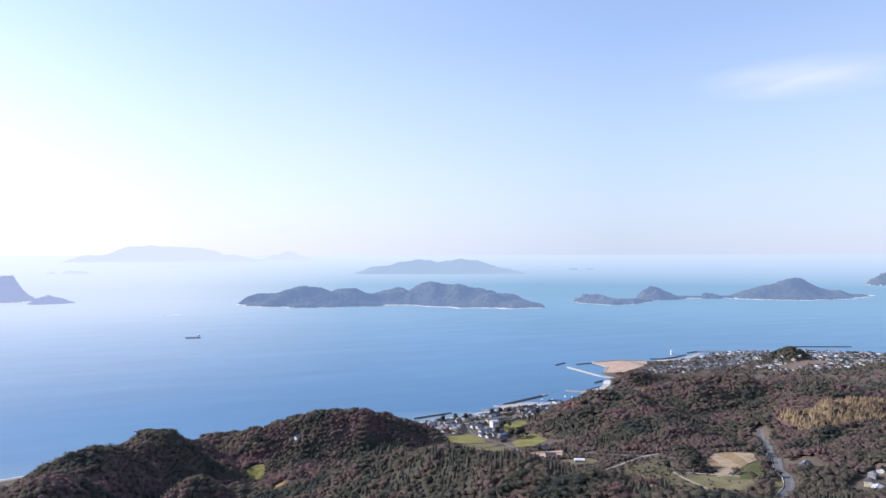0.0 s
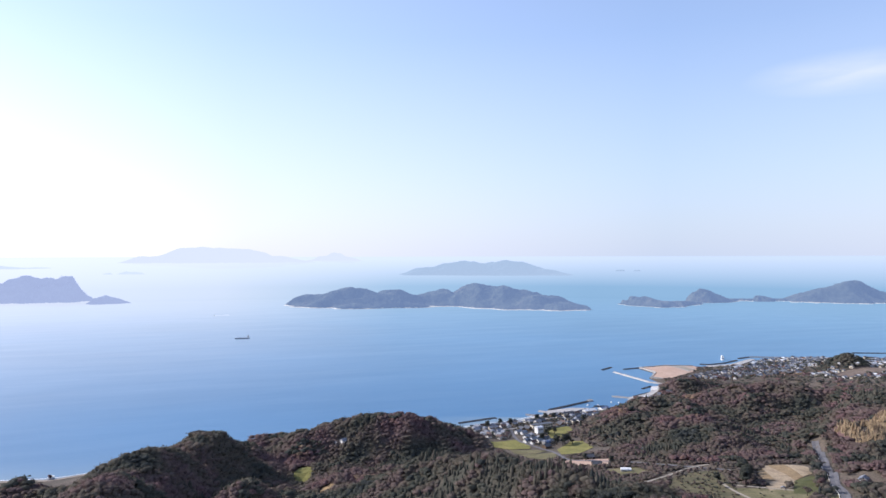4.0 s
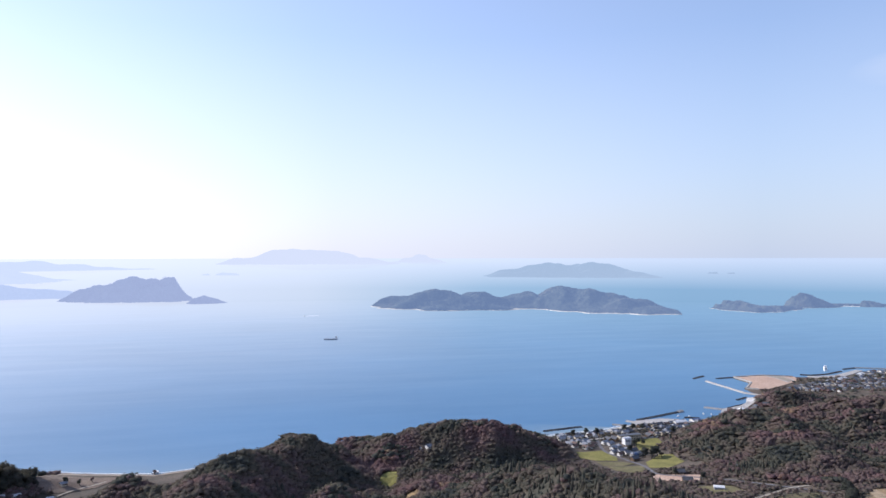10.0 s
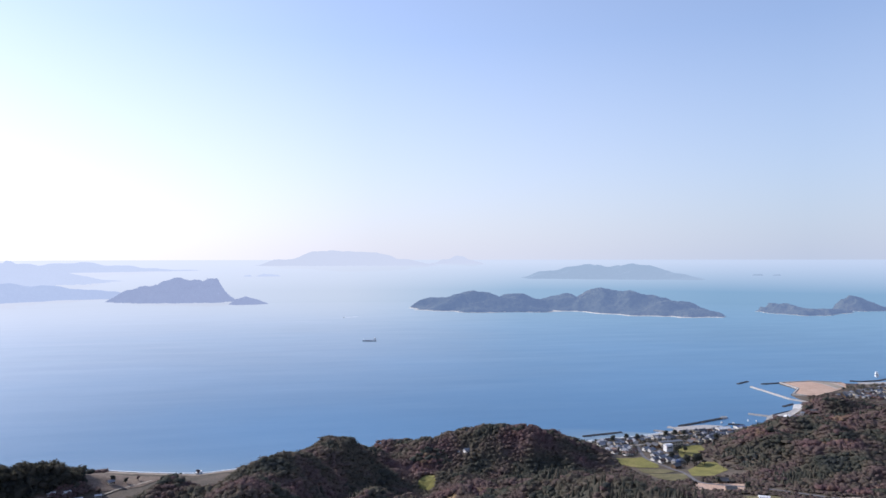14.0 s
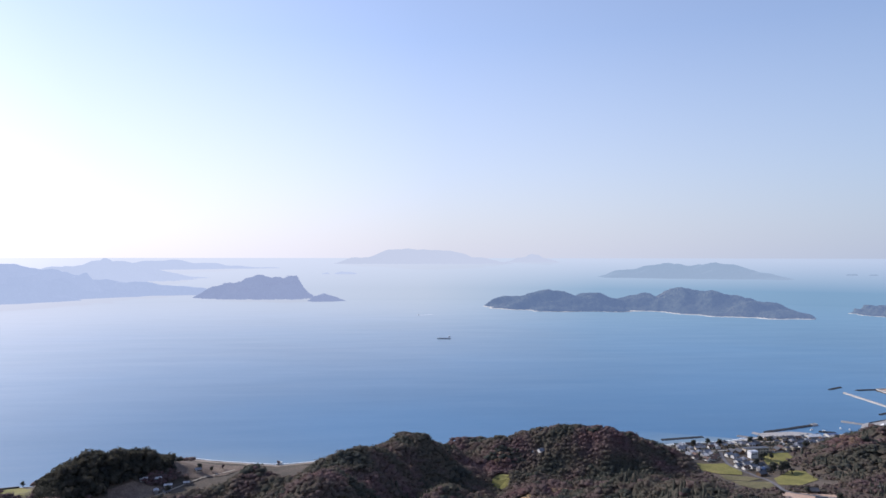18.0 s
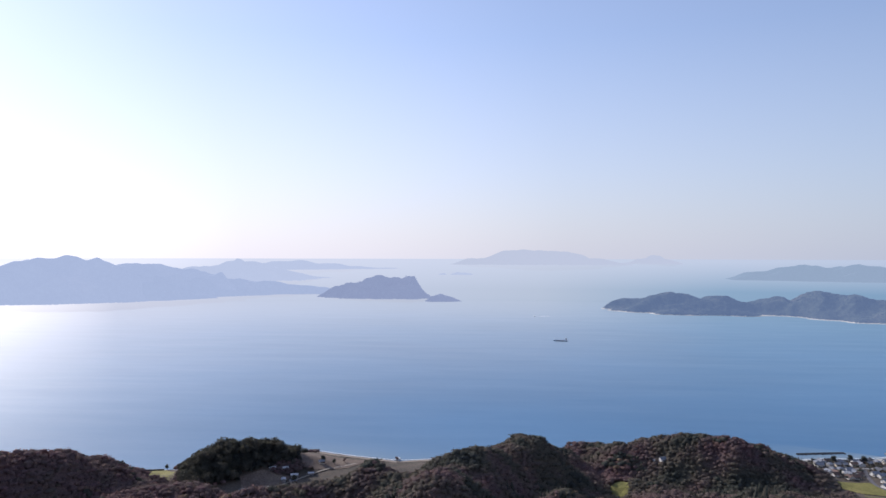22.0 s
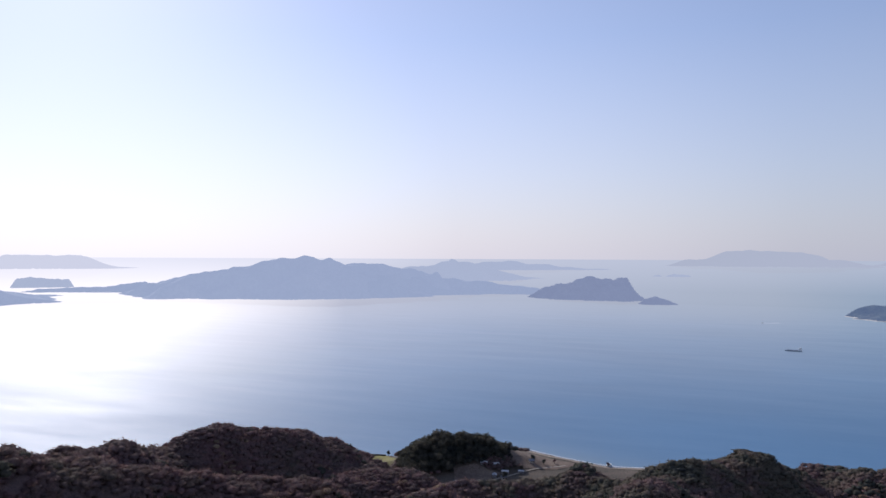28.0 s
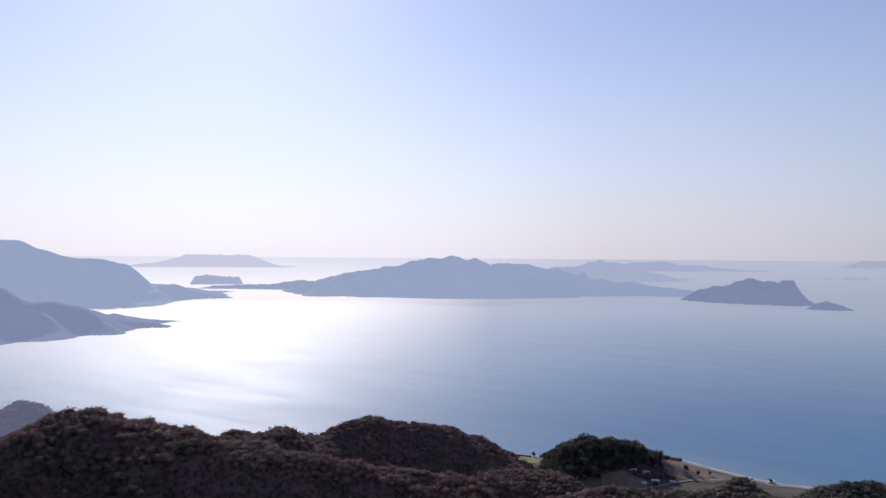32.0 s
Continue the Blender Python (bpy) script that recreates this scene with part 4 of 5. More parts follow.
DRY = speckled("dry_field", ((0.3, (0.115, 0.085, 0.068)), (0.5, (0.165, 0.125, 0.10)), (0.7, (0.22, 0.17, 0.125))), 0.06, 0.7, bump=0.4)
BARE = speckled("bare_orange_earth", ((0.3, (0.40, 0.27, 0.20)), (0.7, (0.50, 0.36, 0.28))), 0.03, 0.5)
ROUGH = speckled("rough_olive_scrub", ((0.3, (0.055, 0.055, 0.03)), (0.5, (0.105, 0.092, 0.05)), (0.7, (0.15, 0.125, 0.075))), 0.12, 0.8, bump=0.5)
OLIVE = speckled("olive_crop", ((0.3, (0.05, 0.055, 0.02)), (0.7, (0.10, 0.10, 0.04))), 0.12, 0.9, bump=0.5)
ASPHALT = plain("grey_asphalt", (0.14, 0.135, 0.14), 0.85, 0.3, 0.2)
TRACK = plain("pale_gravel_track", (0.30, 0.26, 0.21), 0.95, 0.3, 0.2)
WHITE_WALL = plain("limewashed_wall", (0.55, 0.53, 0.50), 0.85, 0.3, 0.15)
CONCRETE = plain("weathered_concrete", (0.38, 0.36, 0.34), 0.85, 0.2, 0.2)
DARK_STONE = plain("dark_wet_blocks", (0.085, 0.085, 0.09), 0.7, 0.3, 0.4)
WALLS = [plain("white_plaster", (0.68, 0.66, 0.62), 0.8, 0.3, 0.12), plain("cream_siding", (0.50, 0.44, 0.35), 0.8, 0.3, 0.15), plain("grey_siding", (0.30, 0.29, 0.28), 0.8, 0.3, 0.2),
         plain("brown_boards", (0.13, 0.085, 0.055), 0.85, 0.4, 0.3)]
ROOFS = [plain("blue_grey_tiles", (0.20, 0.21, 0.235), 0.45, 0.5, 0.3, 0.5), plain("charcoal_tiles", (0.075, 0.075, 0.082), 0.45, 0.5, 0.3, 0.5),
         plain("brown_tiles", (0.12, 0.07, 0.05), 0.5, 0.5, 0.3, 0.5), plain("pale_metal_sheet", (0.55, 0.56, 0.58), 0.35, 0.3, 0.15, 0.5)]
GLASS = plain("dark_window_glass", (0.03, 0.035, 0.045), 0.15, 0.3, 0.1, 0.6)
BLUE = plain("blue_painted_sheet", (0.07, 0.11, 0.21), 0.45, 0.3, 0.15, 0.5)
WHITE = plain("white_paint", (0.74, 0.74, 0.73), 0.5, 0.3, 0.1, 0.5)
BARK = plain("rough_bark", (0.07, 0.055, 0.042), 0.95, 1.5, 0.3)
FOAM = plain("white_foam", (0.80, 0.82, 0.84), 0.9, 0.2, 0.1)

# ---- fields, yards and roads ----
plot("paddy_field", PADDY_1, PADDY, "yellow-green ripe paddy field beside the white hall")
plot("paddy_field", PADDY_2, PADDY, "yellow-green curved paddy at the foot of the woods")
plot("paddy_field", PADDY_3, PADDY, "yellow-green paddy field below the village houses")
plot("paddy_field", PADDY_4, MEADOW, "green terrace strip between two paddies")
plot("paddy_field", PADDY_5, MEADOW, "rough green terrace above the paddies")
plot("yard", YARD, BARE, "bare reddish earth yard beside the road", "yard")
plot("yard", BARN_YARD, MEADOW, "rough grassy yard round the barn", "yard")
UPPER, LOWER = [(541, 551), (553, 556), (564, 560), (576, 548), (588, 535)], [(504, 503), (516, 500), (532, 493), (547, 498), (566, 505)]
for k, (mat, what) in enumerate(((TILLED, "tan tilled strip with furrows"), (STRAW, "pale straw-coloured stubble strip"), (TILLED, "brown tilled strip with furrows"), (STRAW, "greyish stubble strip beside the road"))):
    plot("field", [UPPER[k], UPPER[k + 1], LOWER[k + 1], LOWER[k]], mat, what + " in a hollow of the woods", cell=6.0)
plot("field", [(504, 503), (516, 500), (532, 493), (520, 480), (494, 476), (482, 474)], STRAW, "dry grass apron below the tilled strips")
plot("field", FIELD_2, MEADOW, "green sloping meadow beside a track")
plot("field", SCRUB_FIELD, ROUGH, "rough olive grassland on the hillside below a track")
plot("field", OLIVE_PLOT, OLIVE, "dark olive vegetable plot beside the road", lift=0.75)
ribbon("road", TERRACE_TRACK, 3.5, TRACK, "pale terrace track above the rough grass", "track")
plot("field", FIELD_3, MEADOW, "small green verge field beside the road")
plot("field", HILL_FIELD, PADDY, "bright yellow-green field in a wooded valley", lift=1.2)
plot("field", HILL_PATCH, TILLED, "small tan clearing in the woods")
plot("field", VALE_SCRUB, ROUGH, "pale rough clearing at the head of the valley")
plot("paddy_field", WEST_PADDY, PADDY, "green paddy field between two hills by the sea")
plot("field", WEST_GAP, MEADOW, "grassy strip running down to the paddy")
plot("field", WEST_FIELD_1, DRY, "brown fallow field below a dark grove")
plot("field", WEST_FIELD_2, DRY, "brown fallow field behind the beach")
plot("field", TOWN_FIELD, DRY, "pale brown fields at the edge of the town")
plot("reclaimed_land", RECLAIMED, BARE, "bare orange reclaimed land behind a sea wall", "reclaimed land", 0.9)
_, MAIN_FINE = ribbon("road", MAIN_ROAD, 7.5, ASPHALT, "two-lane grey asphalt road through the valley", "road")
ribbon("road", VILLAGE_ROAD, 4.5, ASPHALT, "narrow village lane between the paddies", "road")
for line in (FIELD_TRACK, LOWER_TRACK, WEST_TRACK):
    ribbon("road", line, 3.0, TRACK, "pale gravel farm track", "track")
for line in (VILLAGE_LANE_1, VILLAGE_LANE_2):
    ribbon("road", line, 3.2, CONCRETE, "pale narrow lane between village houses", "road")
ribbon("road", [(690, 985), (735, 1008), (775, 1040), (815, 1068)], 14, CONCRETE, "pale concrete quay road along the harbour", "road", 0.7)

# white guard rail on the valley road
rail = new("guard_rail")
tagged(rail, "white roadside guard rail on short posts", "guard rail")
bm = bmesh.new()
prev = None
for i, p in enumerate(MAIN_FINE[4:-6]):
    d = (MAIN_FINE[i + 5] - MAIN_FINE[i + 3]).normalized()
    q = p + Vector((d.y, -d.x, 0)) * 4.6
    z = ground_z(q.x, q.y)
    if prev:
        a, za = prev
        v = [bm.verts.new((*a.xy, za + 1.7)), bm.verts.new((*q.xy, z + 1.7)), bm.verts.new((*q.xy, z + 0.7)), bm.verts.new((*a.xy, za + 0.7))]
        bm.faces.new(v)
    post = bmesh.new()
    box(post, q.x - 0.12, q.x + 0.12, q.y - 0.12, q.y + 0.12, z - 0.5, z + 1.5)
    part("post", post, WHITE, rail)
    prev = (q, z)
ob = part("beam", bm, WHITE, rail)
ob.modifiers.new("thick", "SOLIDIFY").thickness = 0.15


# beaches: a sloping strip along the open shore
def beach(points, inland, label, mat):
    pts = [Vector((*p, 0)) for p in points]
    bm = bmesh.new()
    rows = []
    for i, p in enumerate(pts):
        d = (pts[min(i + 1, len(pts) - 1)] - pts[max(i - 1, 0)]).normalized()
        n = Vector((d.y, -d.x, 0))
        if coast_distance(np.array([(p + n * 5).x]), np.array([(p + n * 5).y]))[0] < 0:
            n = -n
        row = []
        for k in (-4, 0, 0.4 * inland, inland):
            q = p + n * k
            row.append(bm.verts.new((q.x, q.y, -0.4 if k < 0 else max(ground_z(q.x, q.y), 0.1) + 0.35)))
        rows.append(row)
    for a, b in zip(rows, rows[1:]):
        for k in range(3):
            bm.faces.new((a[k], a[k + 1], b[k + 1], b[k]))
    bmesh.ops.subdivide_edges(bm, edges=bm.edges[:], cuts=2, use_grid_fill=True)
    bmesh.ops.recalc_face_normals(bm, faces=bm.faces[:])
    if sum(f.normal.z for f in bm.faces) < 0:
        bmesh.ops.reverse_faces(bm, faces=bm.faces[:])
    tagged(part("beach", bm, mat), label, "beach", kind="structure")


beach([(379, 950), (420, 958), (480, 962), (530, 985), (580, 984)], 13, "pale sand beach before the village", BEACH_SAND)
beach([(0, 930), (-92, 908), (-140, 894), (-216, 914), (-266, 932), (-310, 905)], 12, "grey-brown shingle beach of the western bay", SHINGLE)
beach([(-415, 830), (-457, 816), (-520, 775)], 8, "narrow shingle beach below the paddy", SHINGLE)
beach([(-980, 425), (-1050, 535), (-1178, 590), (-1230, 585)], 9, "pale beach of a far bay", SHINGLE)


# thin lines of surf where the swell meets the beaches
for line, where in (([(0, 934), (-92, 912), (-140, 898), (-216, 918), (-262, 936)], "the shingle beach"), ([(384, 955), (420, 963), (480, 967), (526, 989)], "the village beach")):
    ribbon("surf", line, 1.5, FOAM, "thin white surf line along " + where, "surf", 0.05)


# ---- breakwaters and piers ----
def breakwater(a, b, width, top, label, rubble=False):
    a, b = Vector((*a, 0)), Vector((*b, 0))
    d = b - a
    root = new("breakwater")
    root.matrix_world = Matrix.Translation(a) @ Matrix.Rotation(math.atan2(d.y, d.x), 4, "Z")
    tagged(root, label, "breakwater")
    n = d.length
    bm = bmesh.new()
    w = width * (0.30 if rubble else 0.34)
    top = top * (0.7 if rubble else 0.85)
    prism(bm, [(-w - 1.5, -2), (w + 1.5, -2), (w, top * 0.8), (w * 0.9, top), (-w * 0.9, top), (-w, top * 0.8)], 0, n)
    part("core", bm, DARK_STONE if rubble else CONCRETE, root)
    bm = bmesh.new()
    prism(bm, [(w * 0.45, top - 0.1), (w * 0.9, top - 0.1), (w * 0.85, top + 0.6), (w * 0.55, top + 0.6)], 0.3, n - 0.3)
    part("parapet", bm, DARK_STONE if rubble else CONCRETE, root)
    if rubble:
        rng = np.random.RandomState(int(n))
        k = min(int(n * 1.6), 260)
        v, f = ICO1[0] * np.random.RandomState(3).uniform(0.7, 1.25, (len(ICO1[0]), 1)), ICO1[1]
        pos = np.stack([rng.uniform(0, n, k), np.where(rng.uniform(size=k) > 0.5, 1, -1) * (w + rng.uniform(-0.5, 2.0, k)), rng.uniform(-0.4, top * 0.8, k)], 1)
        vv = (v[None] * rng.uniform(0.6, 1.2, (k, 1, 1)) + pos[:, None]).reshape(-1, 3)
        ff = (f[None] + (np.arange(k) * 12)[:, None, None]).reshape(-1, 3)
        ar = mesh_object("armour", vv, ff, DARK_STONE, False)
        ar.parent = root
        tagged(ar, "piled dark armour blocks", kind="stuff")
    return root


for a, b, w, top, rub, label in (
        ((868, 1325), (908, 1349), 4.5, 2.4, True, "short dark offshore breakwater of piled blocks"),
        ((875, 1291), (870, 1162), 4.5, 2.4, False, "long pale concrete pier before the reclaimed land"),
        ((870, 1162), (884, 1132), 4.5, 2.4, False, "pale concrete root of the long pier"),
        ((815, 1109), (847, 1125), 3.5, 2.0, True, "short dark groyne beside a scrap of sand"),
        ((917, 1314), (960, 1318), 4.5, 2.4, True, "dark offshore breakwater of piled blocks"),
        ((1124, 1312), (1141, 1300), 5, 2.6, True, "dark curved harbour breakwater of blocks"),
        ((1141, 1300), (1186, 1304), 5, 2.6, True, "dark curved harbour breakwater of blocks"),
        ((1186, 1304), (1249, 1330), 5, 2.6, True, "dark curved harbour breakwater of blocks"),
        ((1275, 1352), (1318, 1362), 5, 2.6, True, "short dark breakwater at the harbour mouth"),
        ((1318, 1362), (1400, 1322), 5, 2.4, False, "pale concrete harbour mole"),
        ((1622, 1325), (1760, 1260), 5, 2.4, True, "long dark breakwater behind the town"),
        ((560, 1010), (613, 1029), 4.5, 2.4, True, "dark breakwater of piled blocks off the village"),
        ((613, 1029), (655, 1045), 4.5, 2.6, True, "dark breakwater of piled blocks off the village"),
        ((655, 1045), (667, 1050), 7, 3.2, False, "pale concrete head of the village breakwater"),
        ((389, 979), (456, 991), 4, 1.8, True, "low dark breakwater before the beach"),
        ((719, 1067), (742, 1043), 4.5, 2.2, False, "pale concrete pier of the small harbour"),
        ((713, 996), (755, 1050), 3.5, 3.2, True, "dark sea wall round the small harbour"),
        ((755, 1050), (803, 1070), 3.5, 3.2, True, "dark sea wall round the small harbour"),
        ((644, 1008), (665, 998), 4, 2.2, True, "short dark breakwater near the harbour sheds"),
        ((508, 992), (532, 975), 4, 1.8, False, "pale concrete groyne on the beach"),
        ((540, 1008), (560, 980), 6, 1.8, False, "pale sloping concrete slipway")):
    breakwater(a, b, w, top, label, rub)


def slab(name, poly, z0, z1, mat, label, category):
    """A solid with upright sides on a plan."""
    bm = bmesh.new()
    low = bm.faces.new([bm.verts.new((x, y, z0)) for x, y in poly])
    up = bmesh.ops.extrude_face_region(bm, geom=[low])["geom"]
    for v in up:
        if isinstance(v, bmesh.types.BMVert):
            v.co.z = z1
    bmesh.ops.recalc_face_normals(bm, faces=bm.faces[:])
    return tagged(part(name, bm, mat), label, category)


slab("quay", [(532, 980), (552, 1003), (600, 1008), (626, 997), (622, 978)], -2, 1.7, CONCRETE, "pale concrete fishing quay beside the beach", "quay")
slab("quay", [(672, 957), (696, 992), (738, 1043), (757, 1054), (805, 1074), (812, 1068), (770, 1035), (730, 1000)], -2, 1.9, CONCRETE, "pale concrete quay of the small harbour", "quay")
slab("beach", [(845, 1121), (864, 1122), (848, 1098), (826, 1078), (812, 1080)], -1, 0.9, SAND, "scrap of pale sand beside the groyne", "beach")
slab("quay", [(1120, 1268), (1190, 1262), (1300, 1322), (1292, 1334), (1188, 1284), (1122, 1288)], -2, 1.8, CONCRETE, "pale concrete harbour quay of the town", "quay")


def low_wall(a, b, thick, high, mat, name, label):
    a, b = Vector((*a, 0)), Vector((*b, 0))
    d = b - a
    root = new(name)
    root.matrix_world = Matrix.Translation((*a.xy, ground_z(*((a + b) / 2).xy))) @ Matrix.Rotation(math.atan2(d.y, d.x), 4, "Z")
    tagged(root, label, name.replace("_", " "))
    bm = bmesh.new()
    box(bm, 0, d.length, -thick / 2, thick / 2, -2, high)
    part("wall", bm, mat, root)
    bm = bmesh.new()
    box(bm, -0.1, d.length + 0.1, -thick * 0.65, thick * 0.65, high, high + 0.25)
    part("coping", bm, mat, root)


low_wall((386, 938), (428, 946), 0.8, 1.6, CONCRETE, "sea_wall", "pale concrete sea wall behind the beach")
low_wall((428, 946), (474, 950), 0.8, 1.6, CONCRETE, "sea_wall", "pale concrete sea wall behind the beach")
for a, e in (((961, 1317), (954, 1251)), ((954, 1251), (902, 1198)), ((902, 1198), (920, 1166)), ((961, 1317), (1036, 1322)), ((1036, 1322), (1090, 1294))):
    low_wall(a, e, 2.4, 2.2, CONCRETE, "sea_wall", "pale concrete sea wall round the reclaimed land")
ribbon("road", [(1028, 1311), (1032, 1275), (1020, 1223)], 4.0, CONCRETE, "pale paved lane across the reclaimed land", "road", 1.3)
ribbon("road", [(1062, 1300), (1060, 1270), (1046, 1238)], 4.0, CONCRETE, "pale paved lane across the reclaimed land", "road", 1.3)
plot("yard", [(1033, 1310), (1059, 1298), (1046, 1240), (1023, 1226)], TRACK, "pale gravel yard on the reclaimed land", "yard", 1.15)
low_wall((-457, 814), (-420, 824), 1.2, 2.0, DARK_STONE, "sea_wall", "dark stone sea wall before the paddy")
low_wall((-298, 756), (-268, 770), 0.7, 1.4, CONCRETE, "retaining_wall", "pale retaining wall along a farm track")
low_wall((486, 896), (530, 897), 0.6, 1.8, WHITE_WALL, "boundary_wall", "pale boundary wall beside the paddy")


# ---- houses ----
def house(length, depth, eaves, rise, wall, roof, hip=False, windows=True):
    """A house at the origin, its ridge along x: walls with gables, a thick roof with ridge cap, windows and a door."""
    root = new("house")
    l, d = length / 2, depth / 2
    bm = bmesh.new()
    if hip:
        box(bm, -l, l, -d, d, -2.0, eaves)
    else:
        prism(bm, [(-d, -2.0), (d, -2.0), (d, eaves), (0, eaves + rise * 0.93), (-d, eaves)], -l, l)
    part("wall", bm, wall, root)
    o = 0.7
    bm = bmesh.new()
    k = rise / d
    low = eaves - o * k + 0.12
    if hip:
        r = max(l - d, 0.4)
        ring = [bm.verts.new((x, y, low)) for x, y in ((-l - o, -d - o), (l + o, -d - o), (l + o, d + o), (-l - o, d + o))]
        a, b = bm.verts.new((-r, 0, eaves + rise)), bm.verts.new((r, 0, eaves + rise))
        for f in ((ring[0], ring[1], b, a), (ring[2], ring[3], a, b), (ring[1], ring[2], b), (ring[3], ring[0], a), (ring[3], ring[2], ring[1], ring[0])):
            bm.faces.new(f)
    else:
        r = l + o
        prism(bm, [(-d - o, low), (-d - o, low + 0.22), (0, eaves + rise + 0.25), (d + o, low + 0.22), (d + o, low), (0, eaves + rise - 0.02)], -r, r)
    part("roof", bm, roof, root)
    bm = bmesh.new()
    prism(bm, [(-0.3, eaves + rise), (0.3, eaves + rise), (0.18, eaves + rise + 0.5), (-0.18, eaves + rise + 0.5)], -r, r)
    part("ridge_cap", bm, roof, root)
    if windows:
        for side in (-1, 1):
            for x in (-0.55 * l, 0.1 * l):
                bm = bmesh.new()
                box(bm, x, x + 1.9, side * d - 0.06, side * d + 0.06, 0.9, 2.2)
                part("window", bm, GLASS, root)
        bm = bmesh.new()
        box(bm, 0.6 * l, 0.6 * l + 1.5, -d - 0.08, -d + 0.05, 0.0, 2.1)
        part("door", bm, WALLS[3], root)
    return root


KINDS = [
    (house(11, 8, 3.2, 2.6, WALLS[0], ROOFS[0]), "white plastered house under a blue-grey tiled gable roof"),
    (house(9, 7.5, 5.4, 2.2, WALLS[1], ROOFS[1], True), "two-storey cream house with a dark hipped roof"),
    (house(12, 8.5, 3.4, 2.9, WALLS[3], ROOFS[1]), "brown boarded house under a charcoal tiled roof"),
    (house(8.5, 7, 5.2, 2.0, WALLS[2], ROOFS[0], True), "grey two-storey house with a blue-grey hipped roof"),
    (house(10, 7, 3.0, 2.2, WALLS[0], ROOFS[2]), "white house under a brown tiled gable roof"),
    (house(13, 8, 3.8, 1.5, WALLS[2], ROOFS[3], False), "low grey shed with a pale metal roof"),
    (house(8, 6.5, 3.0, 1.9, WALLS[1], ROOFS[0]), "small cream house under a blue-grey gable roof")]
for ob, label in KINDS:
    tagged(ob, label, "house")
FIRST = {}


FAR_HOUSES = []


def put_house(k, x, y, turn, group, label="", sink=0.0, size=0.84):
    m = pose(x, y, ground_z(x, y) - sink + 0.3, 0, 0, turn) @ Matrix.Diagonal((size, size, size, 1))
    if group == "houses of the town" and (x > 1330 or y < 1090):
        FAR_HOUSES.append((k, m))
        return None
    if k not in FIRST:
        FIRST[k] = True
        ob = KINDS[k][0]
        ob.matrix_basis = m
    else:
        ob = copy_thing(KINDS[k][0], m)
        ob.matrix_basis = m
    return tagged(ob, label, group=group)


def settle(poly, gap, turn, seed, group, keep=0.85, mix=(0, 1, 2, 3, 4, 6, 0, 2, 3)):
    """Houses in loose rows over a quarter, clear of lanes and plots."""
    rng = np.random.RandomState(seed)
    c, s = math.cos(radians(turn)), math.sin(radians(turn))
    xs, ys = [p[0] for p in poly], [p[1] for p in poly]
    mid = Vector(((min(xs) + max(xs)) / 2, (min(ys) + max(ys)) / 2))
    n = int(max(max(xs) - min(xs), max(ys) - min(ys)) / gap) + 1
    for i in range(-n, n + 1):
        for j in range(-n, n + 1):
            u, v = i * gap * 1.1 + rng.uniform(-2, 2), j * gap + rng.uniform(-2, 2)
            x, y = mid.x + u * c - v * s, mid.y + u * s + v * c
            ok, k, a = rng.uniform() < keep, mix[rng.randint(len(mix))], turn + rng.choice([0, 0, 90]) + rng.uniform(-8, 8)
            px, py = np.array([x]), np.array([y])
            if not ok or not inside(px, py, poly)[0] or land_height(px, py)[1][0] < 8:
                continue
            if any(near_line(px, py, line, w / 2 + 5)[0] for line, w in ROADS) or any(inside(px, py, q)[0] for q in OPEN):
                continue
            put_house(k, x, y, a, group)


OPEN = [PADDY_1, PADDY_2, PADDY_3, PADDY_4, PADDY_5, TOWN_FIELD, [(455, 890), (485, 890), (485, 862), (455, 862)]]
settle([(384, 938), (386, 872), (400, 858), (428, 858), (450, 880), (474, 905), (470, 945)], 9.8, 12, 1, "houses of the village", 0.95)
settle([(478, 950), (480, 905), (545, 900), (600, 930), (660, 948), (690, 985), (640, 968), (560, 968)], 10.2, 8, 2, "houses of the village", 0.9)
settle([(436, 862), (462, 858), (466, 828), (440, 800), (438, 815), (428, 835)], 12, 20, 3, "houses of the village", 0.8)
settle([(690, 965), (725, 950), (800, 1010), (830, 1050), (790, 1048), (740, 1000)], 12.5, 40, 4, "houses of the village", 0.7)
settle([(960, 1160), (990, 1120), (1080, 1110), (1210, 1110), (1300, 1180), (1290, 1300), (1190, 1240), (1090, 1215)], 13.6, 20, 5, "houses of the town", 0.88)
settle([(1300, 1190), (1330, 1150), (1450, 1120), (1620, 1060), (1690, 1110), (1600, 1210), (1400, 1300), (1300, 1300)], 13, -15, 6, "houses of the town", 0.9, (0, 1, 3, 4, 5, 6, 0))
settle([(1210, 1090), (1150, 960), (1230, 890), (1420, 920), (1560, 980), (1440, 1080), (1300, 1130)], 15, 10, 7, "houses of the town", 0.75, (0, 1, 3, 4, 5, 6))
